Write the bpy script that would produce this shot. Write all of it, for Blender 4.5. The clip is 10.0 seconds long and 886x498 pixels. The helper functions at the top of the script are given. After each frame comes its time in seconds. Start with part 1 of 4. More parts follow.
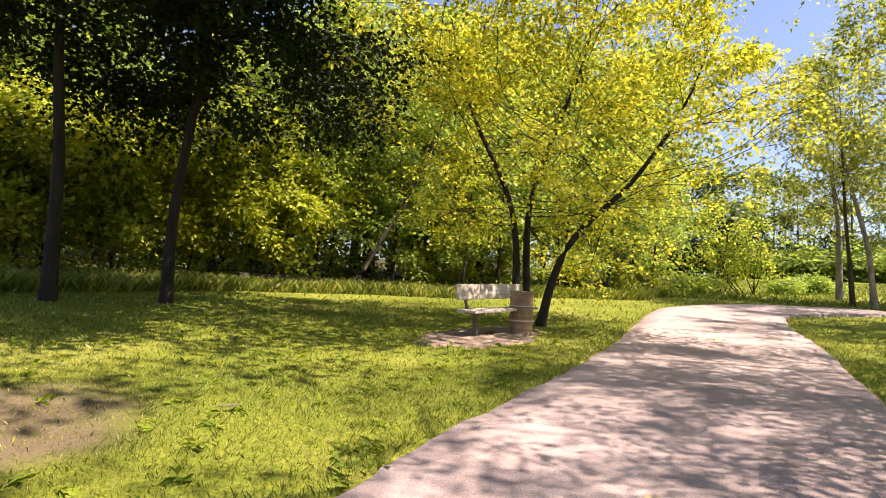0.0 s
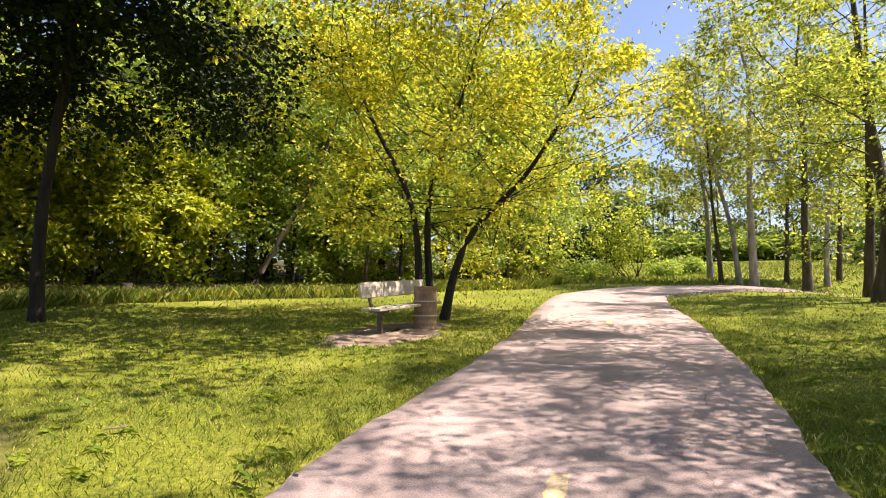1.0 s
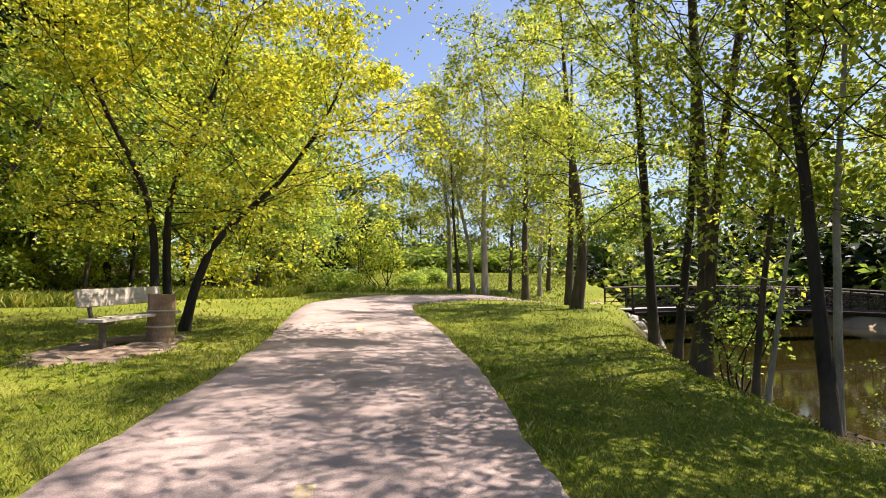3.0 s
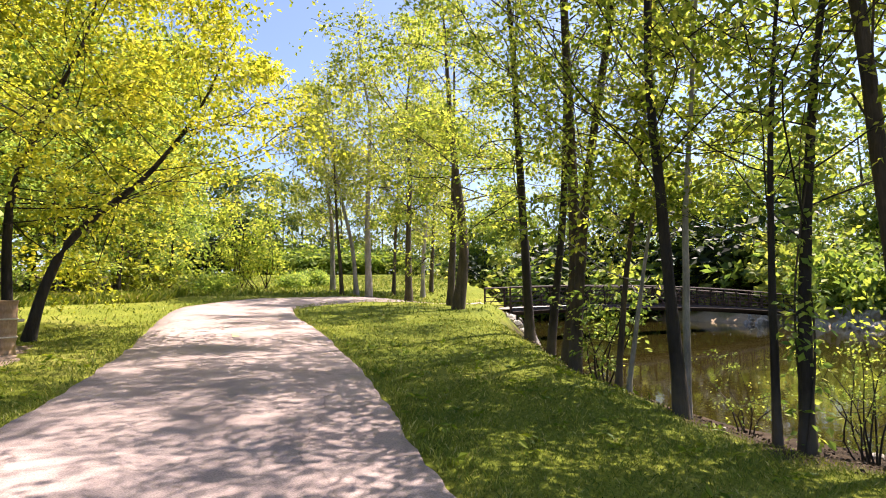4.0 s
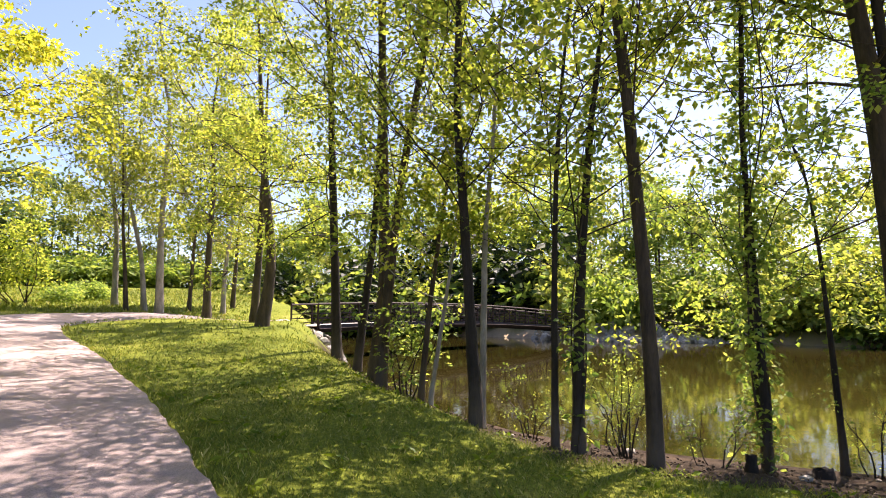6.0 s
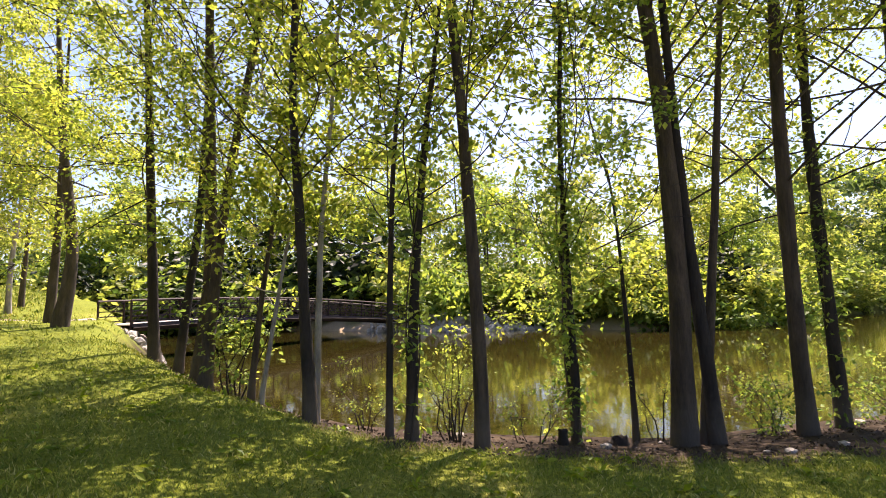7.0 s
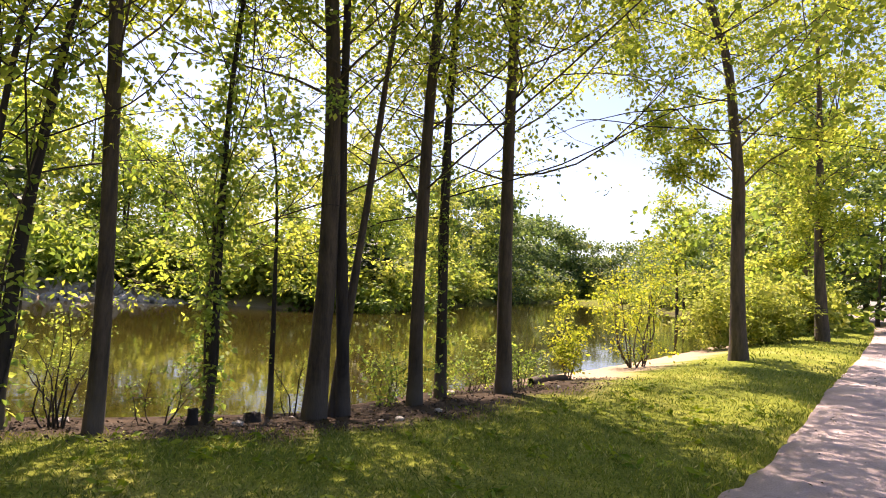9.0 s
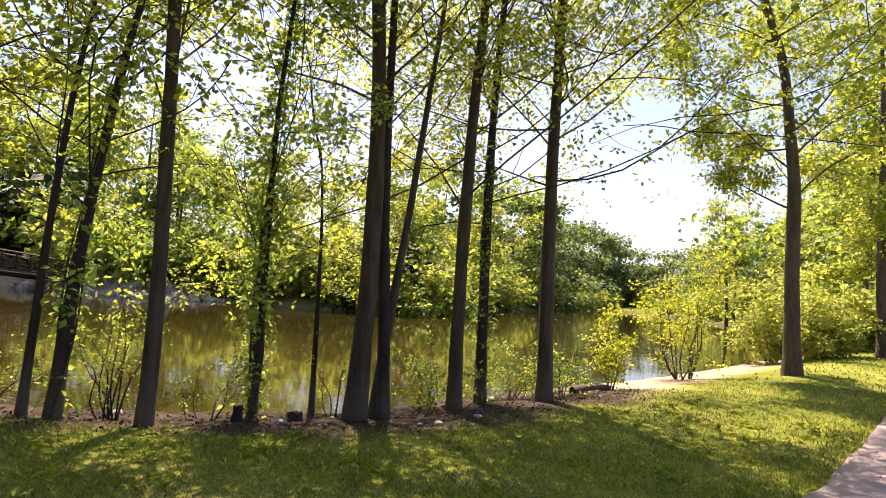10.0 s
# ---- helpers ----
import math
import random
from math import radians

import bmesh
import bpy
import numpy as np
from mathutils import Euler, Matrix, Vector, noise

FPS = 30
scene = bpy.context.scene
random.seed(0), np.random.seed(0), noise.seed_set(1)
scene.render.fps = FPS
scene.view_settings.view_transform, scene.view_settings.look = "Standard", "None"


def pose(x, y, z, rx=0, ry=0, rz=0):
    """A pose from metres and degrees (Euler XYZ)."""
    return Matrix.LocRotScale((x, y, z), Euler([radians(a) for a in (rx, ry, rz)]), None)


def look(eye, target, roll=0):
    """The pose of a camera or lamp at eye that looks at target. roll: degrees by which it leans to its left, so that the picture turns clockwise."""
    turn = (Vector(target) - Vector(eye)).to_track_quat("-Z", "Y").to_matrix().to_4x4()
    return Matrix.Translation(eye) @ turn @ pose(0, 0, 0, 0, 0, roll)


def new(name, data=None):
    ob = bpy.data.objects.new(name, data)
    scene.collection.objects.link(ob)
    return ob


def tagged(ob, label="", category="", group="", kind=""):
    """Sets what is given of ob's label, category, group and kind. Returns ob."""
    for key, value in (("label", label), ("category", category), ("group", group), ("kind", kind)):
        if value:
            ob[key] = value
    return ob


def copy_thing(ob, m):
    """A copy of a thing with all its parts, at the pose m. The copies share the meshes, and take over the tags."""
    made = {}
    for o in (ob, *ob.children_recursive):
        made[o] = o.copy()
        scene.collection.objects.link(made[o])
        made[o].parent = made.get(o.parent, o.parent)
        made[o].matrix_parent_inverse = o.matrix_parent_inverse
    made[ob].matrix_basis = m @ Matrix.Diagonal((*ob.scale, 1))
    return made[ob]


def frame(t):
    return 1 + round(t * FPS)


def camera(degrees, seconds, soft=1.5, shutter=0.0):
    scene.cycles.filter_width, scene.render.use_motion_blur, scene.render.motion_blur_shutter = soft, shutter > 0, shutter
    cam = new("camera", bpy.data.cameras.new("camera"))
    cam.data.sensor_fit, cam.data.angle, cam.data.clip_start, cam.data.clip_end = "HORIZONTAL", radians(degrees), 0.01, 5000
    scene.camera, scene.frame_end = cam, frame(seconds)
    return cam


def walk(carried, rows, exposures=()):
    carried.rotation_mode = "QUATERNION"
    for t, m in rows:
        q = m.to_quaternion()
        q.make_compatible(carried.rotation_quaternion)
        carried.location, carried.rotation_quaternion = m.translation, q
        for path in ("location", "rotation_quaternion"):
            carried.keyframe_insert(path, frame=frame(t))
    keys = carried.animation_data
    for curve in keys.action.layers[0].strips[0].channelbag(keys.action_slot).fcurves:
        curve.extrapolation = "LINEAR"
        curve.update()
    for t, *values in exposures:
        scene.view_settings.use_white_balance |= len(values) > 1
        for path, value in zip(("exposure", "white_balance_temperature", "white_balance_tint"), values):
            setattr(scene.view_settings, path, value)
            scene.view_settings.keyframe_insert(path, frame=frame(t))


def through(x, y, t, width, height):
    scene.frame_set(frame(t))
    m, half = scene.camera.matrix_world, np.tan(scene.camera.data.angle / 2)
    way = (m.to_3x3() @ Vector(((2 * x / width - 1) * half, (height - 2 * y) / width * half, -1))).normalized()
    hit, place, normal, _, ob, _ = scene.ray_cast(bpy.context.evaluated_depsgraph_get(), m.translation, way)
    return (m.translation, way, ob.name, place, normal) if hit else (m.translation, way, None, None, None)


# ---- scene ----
cam = camera(75.1, 10.0, soft=1.0)
PATH = [
    (0, pose(0, 0, 1.5, 94.08, -3.39, -10.68)),
    (0.5, pose(0, 0, 1.5, 93.79, -2.41, -15.16)),
    (1, pose(0, 0, 1.5, 94.06, -0.10, -20.23)),
    (1.5, pose(0, 0, 1.5, 94.84, -0.21, -24.98)),
    (2, pose(0, 0, 1.5, 94.95, 1.09, -30.78)),
    (2.5, pose(0, 0, 1.5, 94.83, 0.37, -37.94)),
    (4, pose(0, 0, 1.5, 95.08, 0.61, -55.89)),
    (4.5, pose(0, 0, 1.5, 95.01, 1.15, -61.96)),
    (5, pose(0, 0, 1.5, 95.66, 1.10, -67.36)),
    (6.3, pose(0, 0, 1.5, 96.41, 0.78, -78.05)),
    (6.5, pose(0, 0, 1.5, 96.15, 1.24, -81.09)),
    (7, pose(0, 0, 1.5, 95.59, 1.58, -90.80)),
    (7.5, pose(0, 0, 1.5, 95.50, 0.37, -100.68)),
    (8, pose(0, 0, 1.5, 95.10, -1.11, -109.99)),
    (8.5, pose(0, 0, 1.5, 93.88, -3.47, -117.28)),
    (9, pose(0, 0, 1.5, 93.90, -3.09, -124.47)),
    (9.5, pose(0, 0, 1.5, 93.70, -4.59, -127.50)),
    (10, pose(0, 0, 1.5, 94.13, -4.30, -120.38)),
]
walk(cam, PATH, exposures=[(0.0, 1.4, 7300, 26), (2.0, 1.2, 7100, 21), (2.7, 1.15, 7100, 20), (4.5, 1.6, 6900, 25), (8.0, 1.65, 7400, 30), (10.0, 1.6, 7600, 32)])

# ---- daylight ----
SUN_AZ, SUN_EL = 108.0, 60.0      # degrees from +y towards +x; above the horizon
world = bpy.data.worlds.new("daylight")
scene.world = world
world.use_nodes = True
wn = world.node_tree
sky = wn.nodes.new("ShaderNodeTexSky")
sky.sky_type = "NISHITA"
sky.sun_disc = False
sky.sun_elevation = radians(SUN_EL)
sky.sun_rotation = radians(SUN_AZ)
sky.dust_density = 1.1
sky.ozone_density = 5.0
wn.nodes["Background"].inputs["Strength"].default_value = 0.09
wn.links.new(sky.outputs["Color"], wn.nodes["Background"].inputs["Color"])

sun_data = bpy.data.lights.new("sun", "SUN")
sun_data.energy = 5.0
sun_data.angle = radians(0.53)
sun_data.color = (1.0, 0.95, 0.86)
sun = new("sun", sun_data)
sa, se = radians(SUN_AZ), radians(SUN_EL)
sun_dir = Vector((math.sin(sa) * math.cos(se), math.cos(sa) * math.cos(se), math.sin(se)))
sun.matrix_world = look(sun_dir * 60, (0, 0, 0))


# ---- materials ----
def material(name):
    m = bpy.data.materials.new(name)
    m.use_nodes = True
    nt = m.node_tree
    return m, nt, nt.nodes["Principled BSDF"]


def noise_ramp(nt, scale, stops, detail=6, rough=0.6, coord="Object", stretch=None):
    tc = nt.nodes.new("ShaderNodeTexCoord")
    n = nt.nodes.new("ShaderNodeTexNoise")
    n.inputs["Scale"].default_value = scale
    n.inputs["Detail"].default_value = detail
    n.inputs["Roughness"].default_value = rough
    src = tc.outputs[coord]
    if stretch:
        mp = nt.nodes.new("ShaderNodeMapping")
        mp.inputs["Scale"].default_value = stretch
        nt.links.new(src, mp.inputs["Vector"])
        src = mp.outputs["Vector"]
    nt.links.new(src, n.inputs["Vector"])
    ramp = nt.nodes.new("ShaderNodeValToRGB")
    el = ramp.color_ramp.elements
    el[0].position, el[0].color = stops[0][0], (*stops[0][1], 1)
    el[1].position, el[1].color = stops[-1][0], (*stops[-1][1], 1)
    for pos, col in stops[1:-1]:
        e = el.new(pos)
        e.color = (*col, 1)
    nt.links.new(n.outputs["Fac"], ramp.inputs["Fac"])
    return n, ramp


def mix_color(nt, fac, a, b, mode="MIX"):
    mx = nt.nodes.new("ShaderNodeMix")
    mx.data_type = "RGBA"
    mx.blend_type = mode
    for sock, val in ((mx.inputs[0], fac), (mx.inputs[6], a), (mx.inputs[7], b)):
        if isinstance(val, (int, float)):
            sock.default_value = val
        elif isinstance(val, tuple):
            sock.default_value = (*val, 1)
        else:
            nt.links.new(val, sock)
    return mx.outputs[2]


def bump(nt, bsdf, height, strength, distance):
    b = nt.nodes.new("ShaderNodeBump")
    b.inputs["Strength"].default_value = strength
    b.inputs["Distance"].default_value = distance
    nt.links.new(height, b.inputs["Height"])
    nt.links.new(b.outputs["Normal"], bsdf.inputs["Normal"])


def surface(name, dark, light, scale=8, rough=0.85, fine=90, bump_d=0.01, stretch=None, metallic=0.0):
    """A plain worn surface with two scales of variation."""
    m, nt, b = material(name)
    _, big = noise_ramp(nt, scale, [(0.3, dark), (0.7, light)], stretch=stretch)
    n2, small = noise_ramp(nt, fine, [(0.3, (0.72, 0.72, 0.72)), (0.7, (1.15, 1.15, 1.15))], stretch=stretch)
    nt.links.new(mix_color(nt, 1.0, big.outputs["Color"], small.outputs["Color"], "MULTIPLY"), b.inputs["Base Color"])
    b.inputs["Roughness"].default_value = rough
    b.inputs["Metallic"].default_value = metallic
    bump(nt, b, n2.outputs["Fac"], 0.6, bump_d)
    return m


def leaf_material(name, stops, through=0.5, rough=0.55):
    """Thin leaves that let part of the light through; each one has its own tint."""
    m, nt, b = material(name)
    geo = nt.nodes.new("ShaderNodeNewGeometry")
    ramp = nt.nodes.new("ShaderNodeValToRGB")
    el = ramp.color_ramp.elements
    el[0].position, el[0].color = stops[0][0], (*stops[0][1], 1)
    el[1].position, el[1].color = stops[-1][0], (*stops[-1][1], 1)
    for pos, col in stops[1:-1]:
        e = el.new(pos)
        e.color = (*col, 1)
    nt.links.new(geo.outputs["Random Per Island"], ramp.inputs["Fac"])
    _, patch = noise_ramp(nt, 0.55, [(0.35, (0.75, 0.8, 0.7)), (0.65, (1.2, 1.15, 1.1))], detail=2)
    _, clump = noise_ramp(nt, 2.6, [(0.35, (0.72, 0.8, 0.8)), (0.65, (1.25, 1.18, 1.1))], detail=1)
    col = mix_color(nt, 1.0, ramp.outputs["Color"], patch.outputs["Color"], "MULTIPLY")
    col = mix_color(nt, 1.0, col, clump.outputs["Color"], "MULTIPLY")
    nt.links.new(col, b.inputs["Base Color"])
    b.inputs["Roughness"].default_value = rough
    b.inputs["Specular IOR Level"].default_value = 0.2
    tr = nt.nodes.new("ShaderNodeBsdfTranslucent")
    nt.links.new(mix_color(nt, 1.0, col, (1.18, 1.12, 0.7), "MULTIPLY"), tr.inputs["Color"])
    mx = nt.nodes.new("ShaderNodeMixShader")
    mx.inputs[0].default_value = through
    nt.links.new(b.outputs[0], mx.inputs[1])
    nt.links.new(tr.outputs[0], mx.inputs[2])
    nt.links.new(mx.outputs[0], nt.nodes["Material Output"].inputs["Surface"])
    return m


LEAF_YELLOW = leaf_material("leaf_yellow_green", [(0.0, (0.2, 0.28, 0.04)), (0.45, (0.52, 0.54, 0.07)), (1.0, (0.72, 0.68, 0.12))], 0.5)
LEAF_FRESH = leaf_material("leaf_fresh_green", [(0.0, (0.14, 0.22, 0.045)), (0.6, (0.31, 0.385, 0.075)), (1.0, (0.53, 0.54, 0.13))], 0.7)
LEAF_WOOD = leaf_material("leaf_wood_green", [(0.0, (0.13, 0.23, 0.06)), (0.6, (0.29, 0.41, 0.1)), (1.0, (0.5, 0.56, 0.16))], 0.55)
LEAF_FAR = leaf_material("leaf_far_bank", [(0.0, (0.1, 0.18, 0.05)), (0.6, (0.24, 0.34, 0.075)), (1.0, (0.42, 0.49, 0.12))], 0.55)
LEAF_DISTANT = leaf_material("leaf_distant", [(0.0, (0.055, 0.1, 0.05)), (0.6, (0.12, 0.19, 0.08)), (1.0, (0.22, 0.3, 0.11))], 0.45)
# dark green taken down to near black: deep crown shade is in this colour
LEAF_DARK_SHADED = leaf_material("leaf_dark_green_shaded", [(0.0, (0.008, 0.018, 0.006)), (0.7, (0.016, 0.034, 0.01)), (1.0, (0.035, 0.06, 0.016))], 0.15)
LEAF_PALE = leaf_material("leaf_pale_spring", [(0.0, (0.2, 0.26, 0.06)), (0.6, (0.34, 0.39, 0.1)), (1.0, (0.48, 0.5, 0.17))], 0.62)
LEAF_BUSH = leaf_material("leaf_bush_yellow", [(0.0, (0.22, 0.29, 0.035)), (0.6, (0.42, 0.47, 0.06)), (1.0, (0.6, 0.6, 0.09))], 0.5)
def silted(m):
    """A pale crust of dried flood silt on the lowest part of a trunk."""
    nt = m.node_tree
    b = nt.nodes["Principled BSDF"]
    was = b.inputs["Base Color"].links[0].from_socket
    tc = nt.nodes.new("ShaderNodeTexCoord")
    sep = nt.nodes.new("ShaderNodeSeparateXYZ")
    nt.links.new(tc.outputs["Object"], sep.inputs[0])
    n, _ = noise_ramp(nt, 6, [(0, (0, 0, 0)), (1, (1, 1, 1))], detail=3)
    add = nt.nodes.new("ShaderNodeMath")
    add.operation = "MULTIPLY_ADD"
    add.inputs[1].default_value = 0.5
    nt.links.new(n.outputs["Fac"], add.inputs[0])
    nt.links.new(sep.outputs["Z"], add.inputs[2])
    rng_node = nt.nodes.new("ShaderNodeMapRange")
    rng_node.inputs["From Min"].default_value = 0.95
    rng_node.inputs["From Max"].default_value = 0.4
    rng_node.inputs["To Max"].default_value = 0.6
    nt.links.new(add.outputs[0], rng_node.inputs["Value"])
    nt.links.new(mix_color(nt, rng_node.outputs[0], was, (0.125, 0.1, 0.072)), b.inputs["Base Color"])
    return m


BARK = surface("bark_grey_brown", (0.035, 0.027, 0.018), (0.12, 0.09, 0.062), 9, 0.95, 60, 0.03, (1, 1, 0.18))
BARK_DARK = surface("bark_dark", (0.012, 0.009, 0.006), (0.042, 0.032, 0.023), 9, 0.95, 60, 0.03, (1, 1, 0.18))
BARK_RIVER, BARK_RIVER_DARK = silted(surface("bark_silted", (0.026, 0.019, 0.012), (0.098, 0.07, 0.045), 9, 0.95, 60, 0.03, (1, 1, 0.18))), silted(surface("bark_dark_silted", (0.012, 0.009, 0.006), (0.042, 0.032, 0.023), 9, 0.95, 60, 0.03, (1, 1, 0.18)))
BARK_PALE = surface("bark_pale", (0.16, 0.145, 0.12), (0.42, 0.39, 0.34), 5, 0.9, 50, 0.01, (1, 1, 0.35))
GRASS = leaf_material("grass_blades", [(0.0, (0.09, 0.145, 0.02)), (0.5, (0.2, 0.25, 0.04)), (0.82, (0.31, 0.33, 0.07)), (1.0, (0.52, 0.47, 0.22))], 0.25, 0.6)
WEED = leaf_material("weed_leaves", [(0.0, (0.1, 0.18, 0.014)), (1.0, (0.27, 0.33, 0.035))], 0.4, 0.5)
SOIL = surface("dry_soil", (0.16, 0.11, 0.075), (0.36, 0.27, 0.2), 3, 1.0, 50, 0.02)
STONE = surface("pale_stone", (0.26, 0.235, 0.2), (0.52, 0.48, 0.42), 3, 0.9, 30, 0.03)
STEEL = surface("weathering_steel", (0.012, 0.007, 0.005), (0.035, 0.02, 0.014), 4, 0.75, 60, 0.003, None, 0.3)
DECK = surface("deck_boards", (0.3, 0.27, 0.23), (0.48, 0.44, 0.39), 3, 0.85, 50, 0.004)
BENCH_WOOD = surface("bench_plank", (0.42, 0.36, 0.29), (0.66, 0.6, 0.52), 5, 0.8, 60, 0.004, (0.25, 4, 4))
BENCH_METAL = surface("bench_steel", (0.10, 0.085, 0.06), (0.2, 0.17, 0.13), 14, 0.6, 80, 0.002, None, 0.5)
DRUM = surface("drum_faded_brown", (0.2, 0.115, 0.065), (0.46, 0.31, 0.2), 4, 0.6, 35, 0.004, (1, 1, 0.5), 0.1)
LITTER = surface("dry_leaf_litter", (0.03, 0.021, 0.012), (0.12, 0.085, 0.05), 8, 0.95, 60, 0.01)
DEAD = surface("dead_wood", (0.1, 0.085, 0.065), (0.3, 0.26, 0.2), 8, 0.95, 60, 0.01)


def ground_material():
    m, nt, b = material("lawn_ground")
    _, big = noise_ramp(nt, 0.35, [(0.3, (0.1, 0.135, 0.02)), (0.55, (0.175, 0.2, 0.03)), (0.75, (0.29, 0.28, 0.085))])
    n2, small = noise_ramp(nt, 26, [(0.3, (0.45, 0.5, 0.4)), (0.7, (1.35, 1.3, 1.1))], detail=8)
    lawn = mix_color(nt, 1.0, big.outputs["Color"], small.outputs["Color"], "MULTIPLY")
    _, dirt = noise_ramp(nt, 2.2, [(0.3, (0.022, 0.016, 0.01)), (0.7, (0.07, 0.05, 0.033))])
    _, grit = noise_ramp(nt, 60, [(0.3, (0.55, 0.55, 0.55)), (0.7, (1.3, 1.25, 1.2))])
    bare = mix_color(nt, 1.0, dirt.outputs["Color"], grit.outputs["Color"], "MULTIPLY")
    at = nt.nodes.new("ShaderNodeAttribute")
    at.attribute_name = "soil"
    sd = nt.nodes.new("ShaderNodeAttribute")
    sd.attribute_name = "sand"
    pale = mix_color(nt, 1.0, (0.38, 0.29, 0.2), grit.outputs["Color"], "MULTIPLY")
    bare = mix_color(nt, sd.outputs["Fac"], bare, pale)
    nt.links.new(mix_color(nt, at.outputs["Fac"], lawn, bare), b.inputs["Base Color"])
    b.inputs["Roughness"].default_value = 0.95
    b.inputs["Specular IOR Level"].default_value = 0.1
    bump(nt, b, n2.outputs["Fac"], 0.8, 0.03)
    return m


def asphalt_material():
    m, nt, b = material("worn_path_asphalt")
    _, big = noise_ramp(nt, 0.7, [(0.3, (0.325, 0.256, 0.236)), (0.7, (0.425, 0.342, 0.318))])
    n2, small = noise_ramp(nt, 75, [(0.32, (0.5, 0.5, 0.52)), (0.5, (0.95, 0.94, 0.93)), (0.68, (1.3, 1.27, 1.24))], detail=5, rough=0.75)
    _, stain = noise_ramp(nt, 3.1, [(0.33, (0.78, 0.77, 0.78)), (0.6, (1.05, 1.05, 1.04))], detail=8, rough=0.7)
    c1 = mix_color(nt, 1.0, big.outputs["Color"], small.outputs["Color"], "MULTIPLY")
    c2 = mix_color(nt, 1.0, c1, stain.outputs["Color"], "MULTIPLY")
    tc = nt.nodes.new("ShaderNodeTexCoord")
    vo = nt.nodes.new("ShaderNodeTexVoronoi")
    vo.feature = "DISTANCE_TO_EDGE"
    vo.inputs["Scale"].default_value = 0.55
    wob = nt.nodes.new("ShaderNodeTexNoise")
    wob.inputs["Scale"].default_value = 2.5
    mv = nt.nodes.new("ShaderNodeMix")
    mv.data_type = "VECTOR"
    mv.inputs[0].default_value = 0.35
    nt.links.new(tc.outputs["Object"], wob.inputs["Vector"])
    nt.links.new(tc.outputs["Object"], mv.inputs[4])
    nt.links.new(wob.outputs["Color"], mv.inputs[5])
    nt.links.new(mv.outputs[1], vo.inputs["Vector"])
    cr = nt.nodes.new("ShaderNodeValToRGB")
    cr.color_ramp.elements[0].color = (0.55, 0.52, 0.5, 1)
    cr.color_ramp.elements[1].position = 0.006
    nt.links.new(vo.outputs["Distance"], cr.inputs["Fac"])
    nt.links.new(mix_color(nt, 0.7, c2, mix_color(nt, 1.0, c2, cr.outputs["Color"], "MULTIPLY")), b.inputs["Base Color"])
    b.inputs["Roughness"].default_value = 0.92
    bump(nt, b, n2.outputs["Fac"], 0.5, 0.006)
    return m


def water_material():
    m, nt, b = material("river_water")
    _, big = noise_ramp(nt, 0.08, [(0.3, (0.019, 0.0155, 0.004)), (0.7, (0.032, 0.026, 0.006))])
    nt.links.new(big.outputs["Color"], b.inputs["Base Color"])
    b.inputs["Roughness"].default_value = 0.03
    b.inputs["IOR"].default_value = 1.33
    n, _ = noise_ramp(nt, 2.2, [(0, (0, 0, 0)), (1, (1, 1, 1))], detail=4, stretch=(1.0, 1.0, 1.0))
    bump(nt, b, n.outputs["Fac"], 0.06, 0.04)
    return m


GROUND, ASPHALT, WATER_MAT = ground_material(), asphalt_material(), water_material()


def paint_material():
    m, nt, b = material("worn_yellow_paint")
    _, col = noise_ramp(nt, 34, [(0.46, (0.4, 0.32, 0.28)), (0.54, (0.58, 0.46, 0.18)), (0.75, (0.68, 0.55, 0.24))], detail=6, rough=0.7)
    nt.links.new(col.outputs["Color"], b.inputs["Base Color"])
    b.inputs["Roughness"].default_value = 0.9
    return m


YELLOW_PAINT = paint_material()


# ---- building helpers ----
def link_mesh(name, mesh, mat, parent=None, label=""):
    mesh.materials.append(mat)
    ob = new(name, mesh)
    if parent is not None:
        ob.parent = parent
    return tagged(ob, label)


def part(name, bm, mat, parent=None, label="", smooth=False):
    me = bpy.data.meshes.new(name)
    bm.to_mesh(me)
    bm.free()
    if smooth:
        me.polygons.foreach_set("use_smooth", [True] * len(me.polygons))
    return link_mesh(name, me, mat, parent, label)


def array_mesh(name, verts, faces, smooth=False):
    """A mesh from numpy arrays; all faces have the same number of corners."""
    me = bpy.data.meshes.new(name)
    nv, nf, k = len(verts), len(faces), faces.shape[1]
    me.vertices.add(nv)
    me.vertices.foreach_set("co", np.asarray(verts, np.float32).ravel())
    me.loops.add(nf * k)
    me.loops.foreach_set("vertex_index", np.asarray(faces, np.int32).ravel())
    me.polygons.add(nf)
    me.polygons.foreach_set("loop_start", np.arange(0, nf * k, k, dtype=np.int32))
    me.polygons.foreach_set("use_smooth", np.full(nf, smooth))
    me.update(calc_edges=True)
    return me


def box(bm, size, at=(0, 0, 0), turn=None, bevel=0.0):
    m = Matrix.Translation(at) @ (turn or Matrix()) @ Matrix.Diagonal((*size, 1))
    made = bmesh.ops.create_cube(bm, size=1, matrix=m)["verts"]
    if bevel:
        edges = list({e for v in made for e in v.link_edges})
        bmesh.ops.bevel(bm, geom=edges, offset=bevel, segments=2, affect="EDGES")


def beam(bm, a, b, w, h=None):
    """A squared bar from a to b."""
    a, b = Vector(a), Vector(b)
    d = b - a
    q = d.to_track_quat("X", "Z").to_matrix().to_4x4()
    box(bm, (d.length, w, h or w), (a + b) / 2, q)


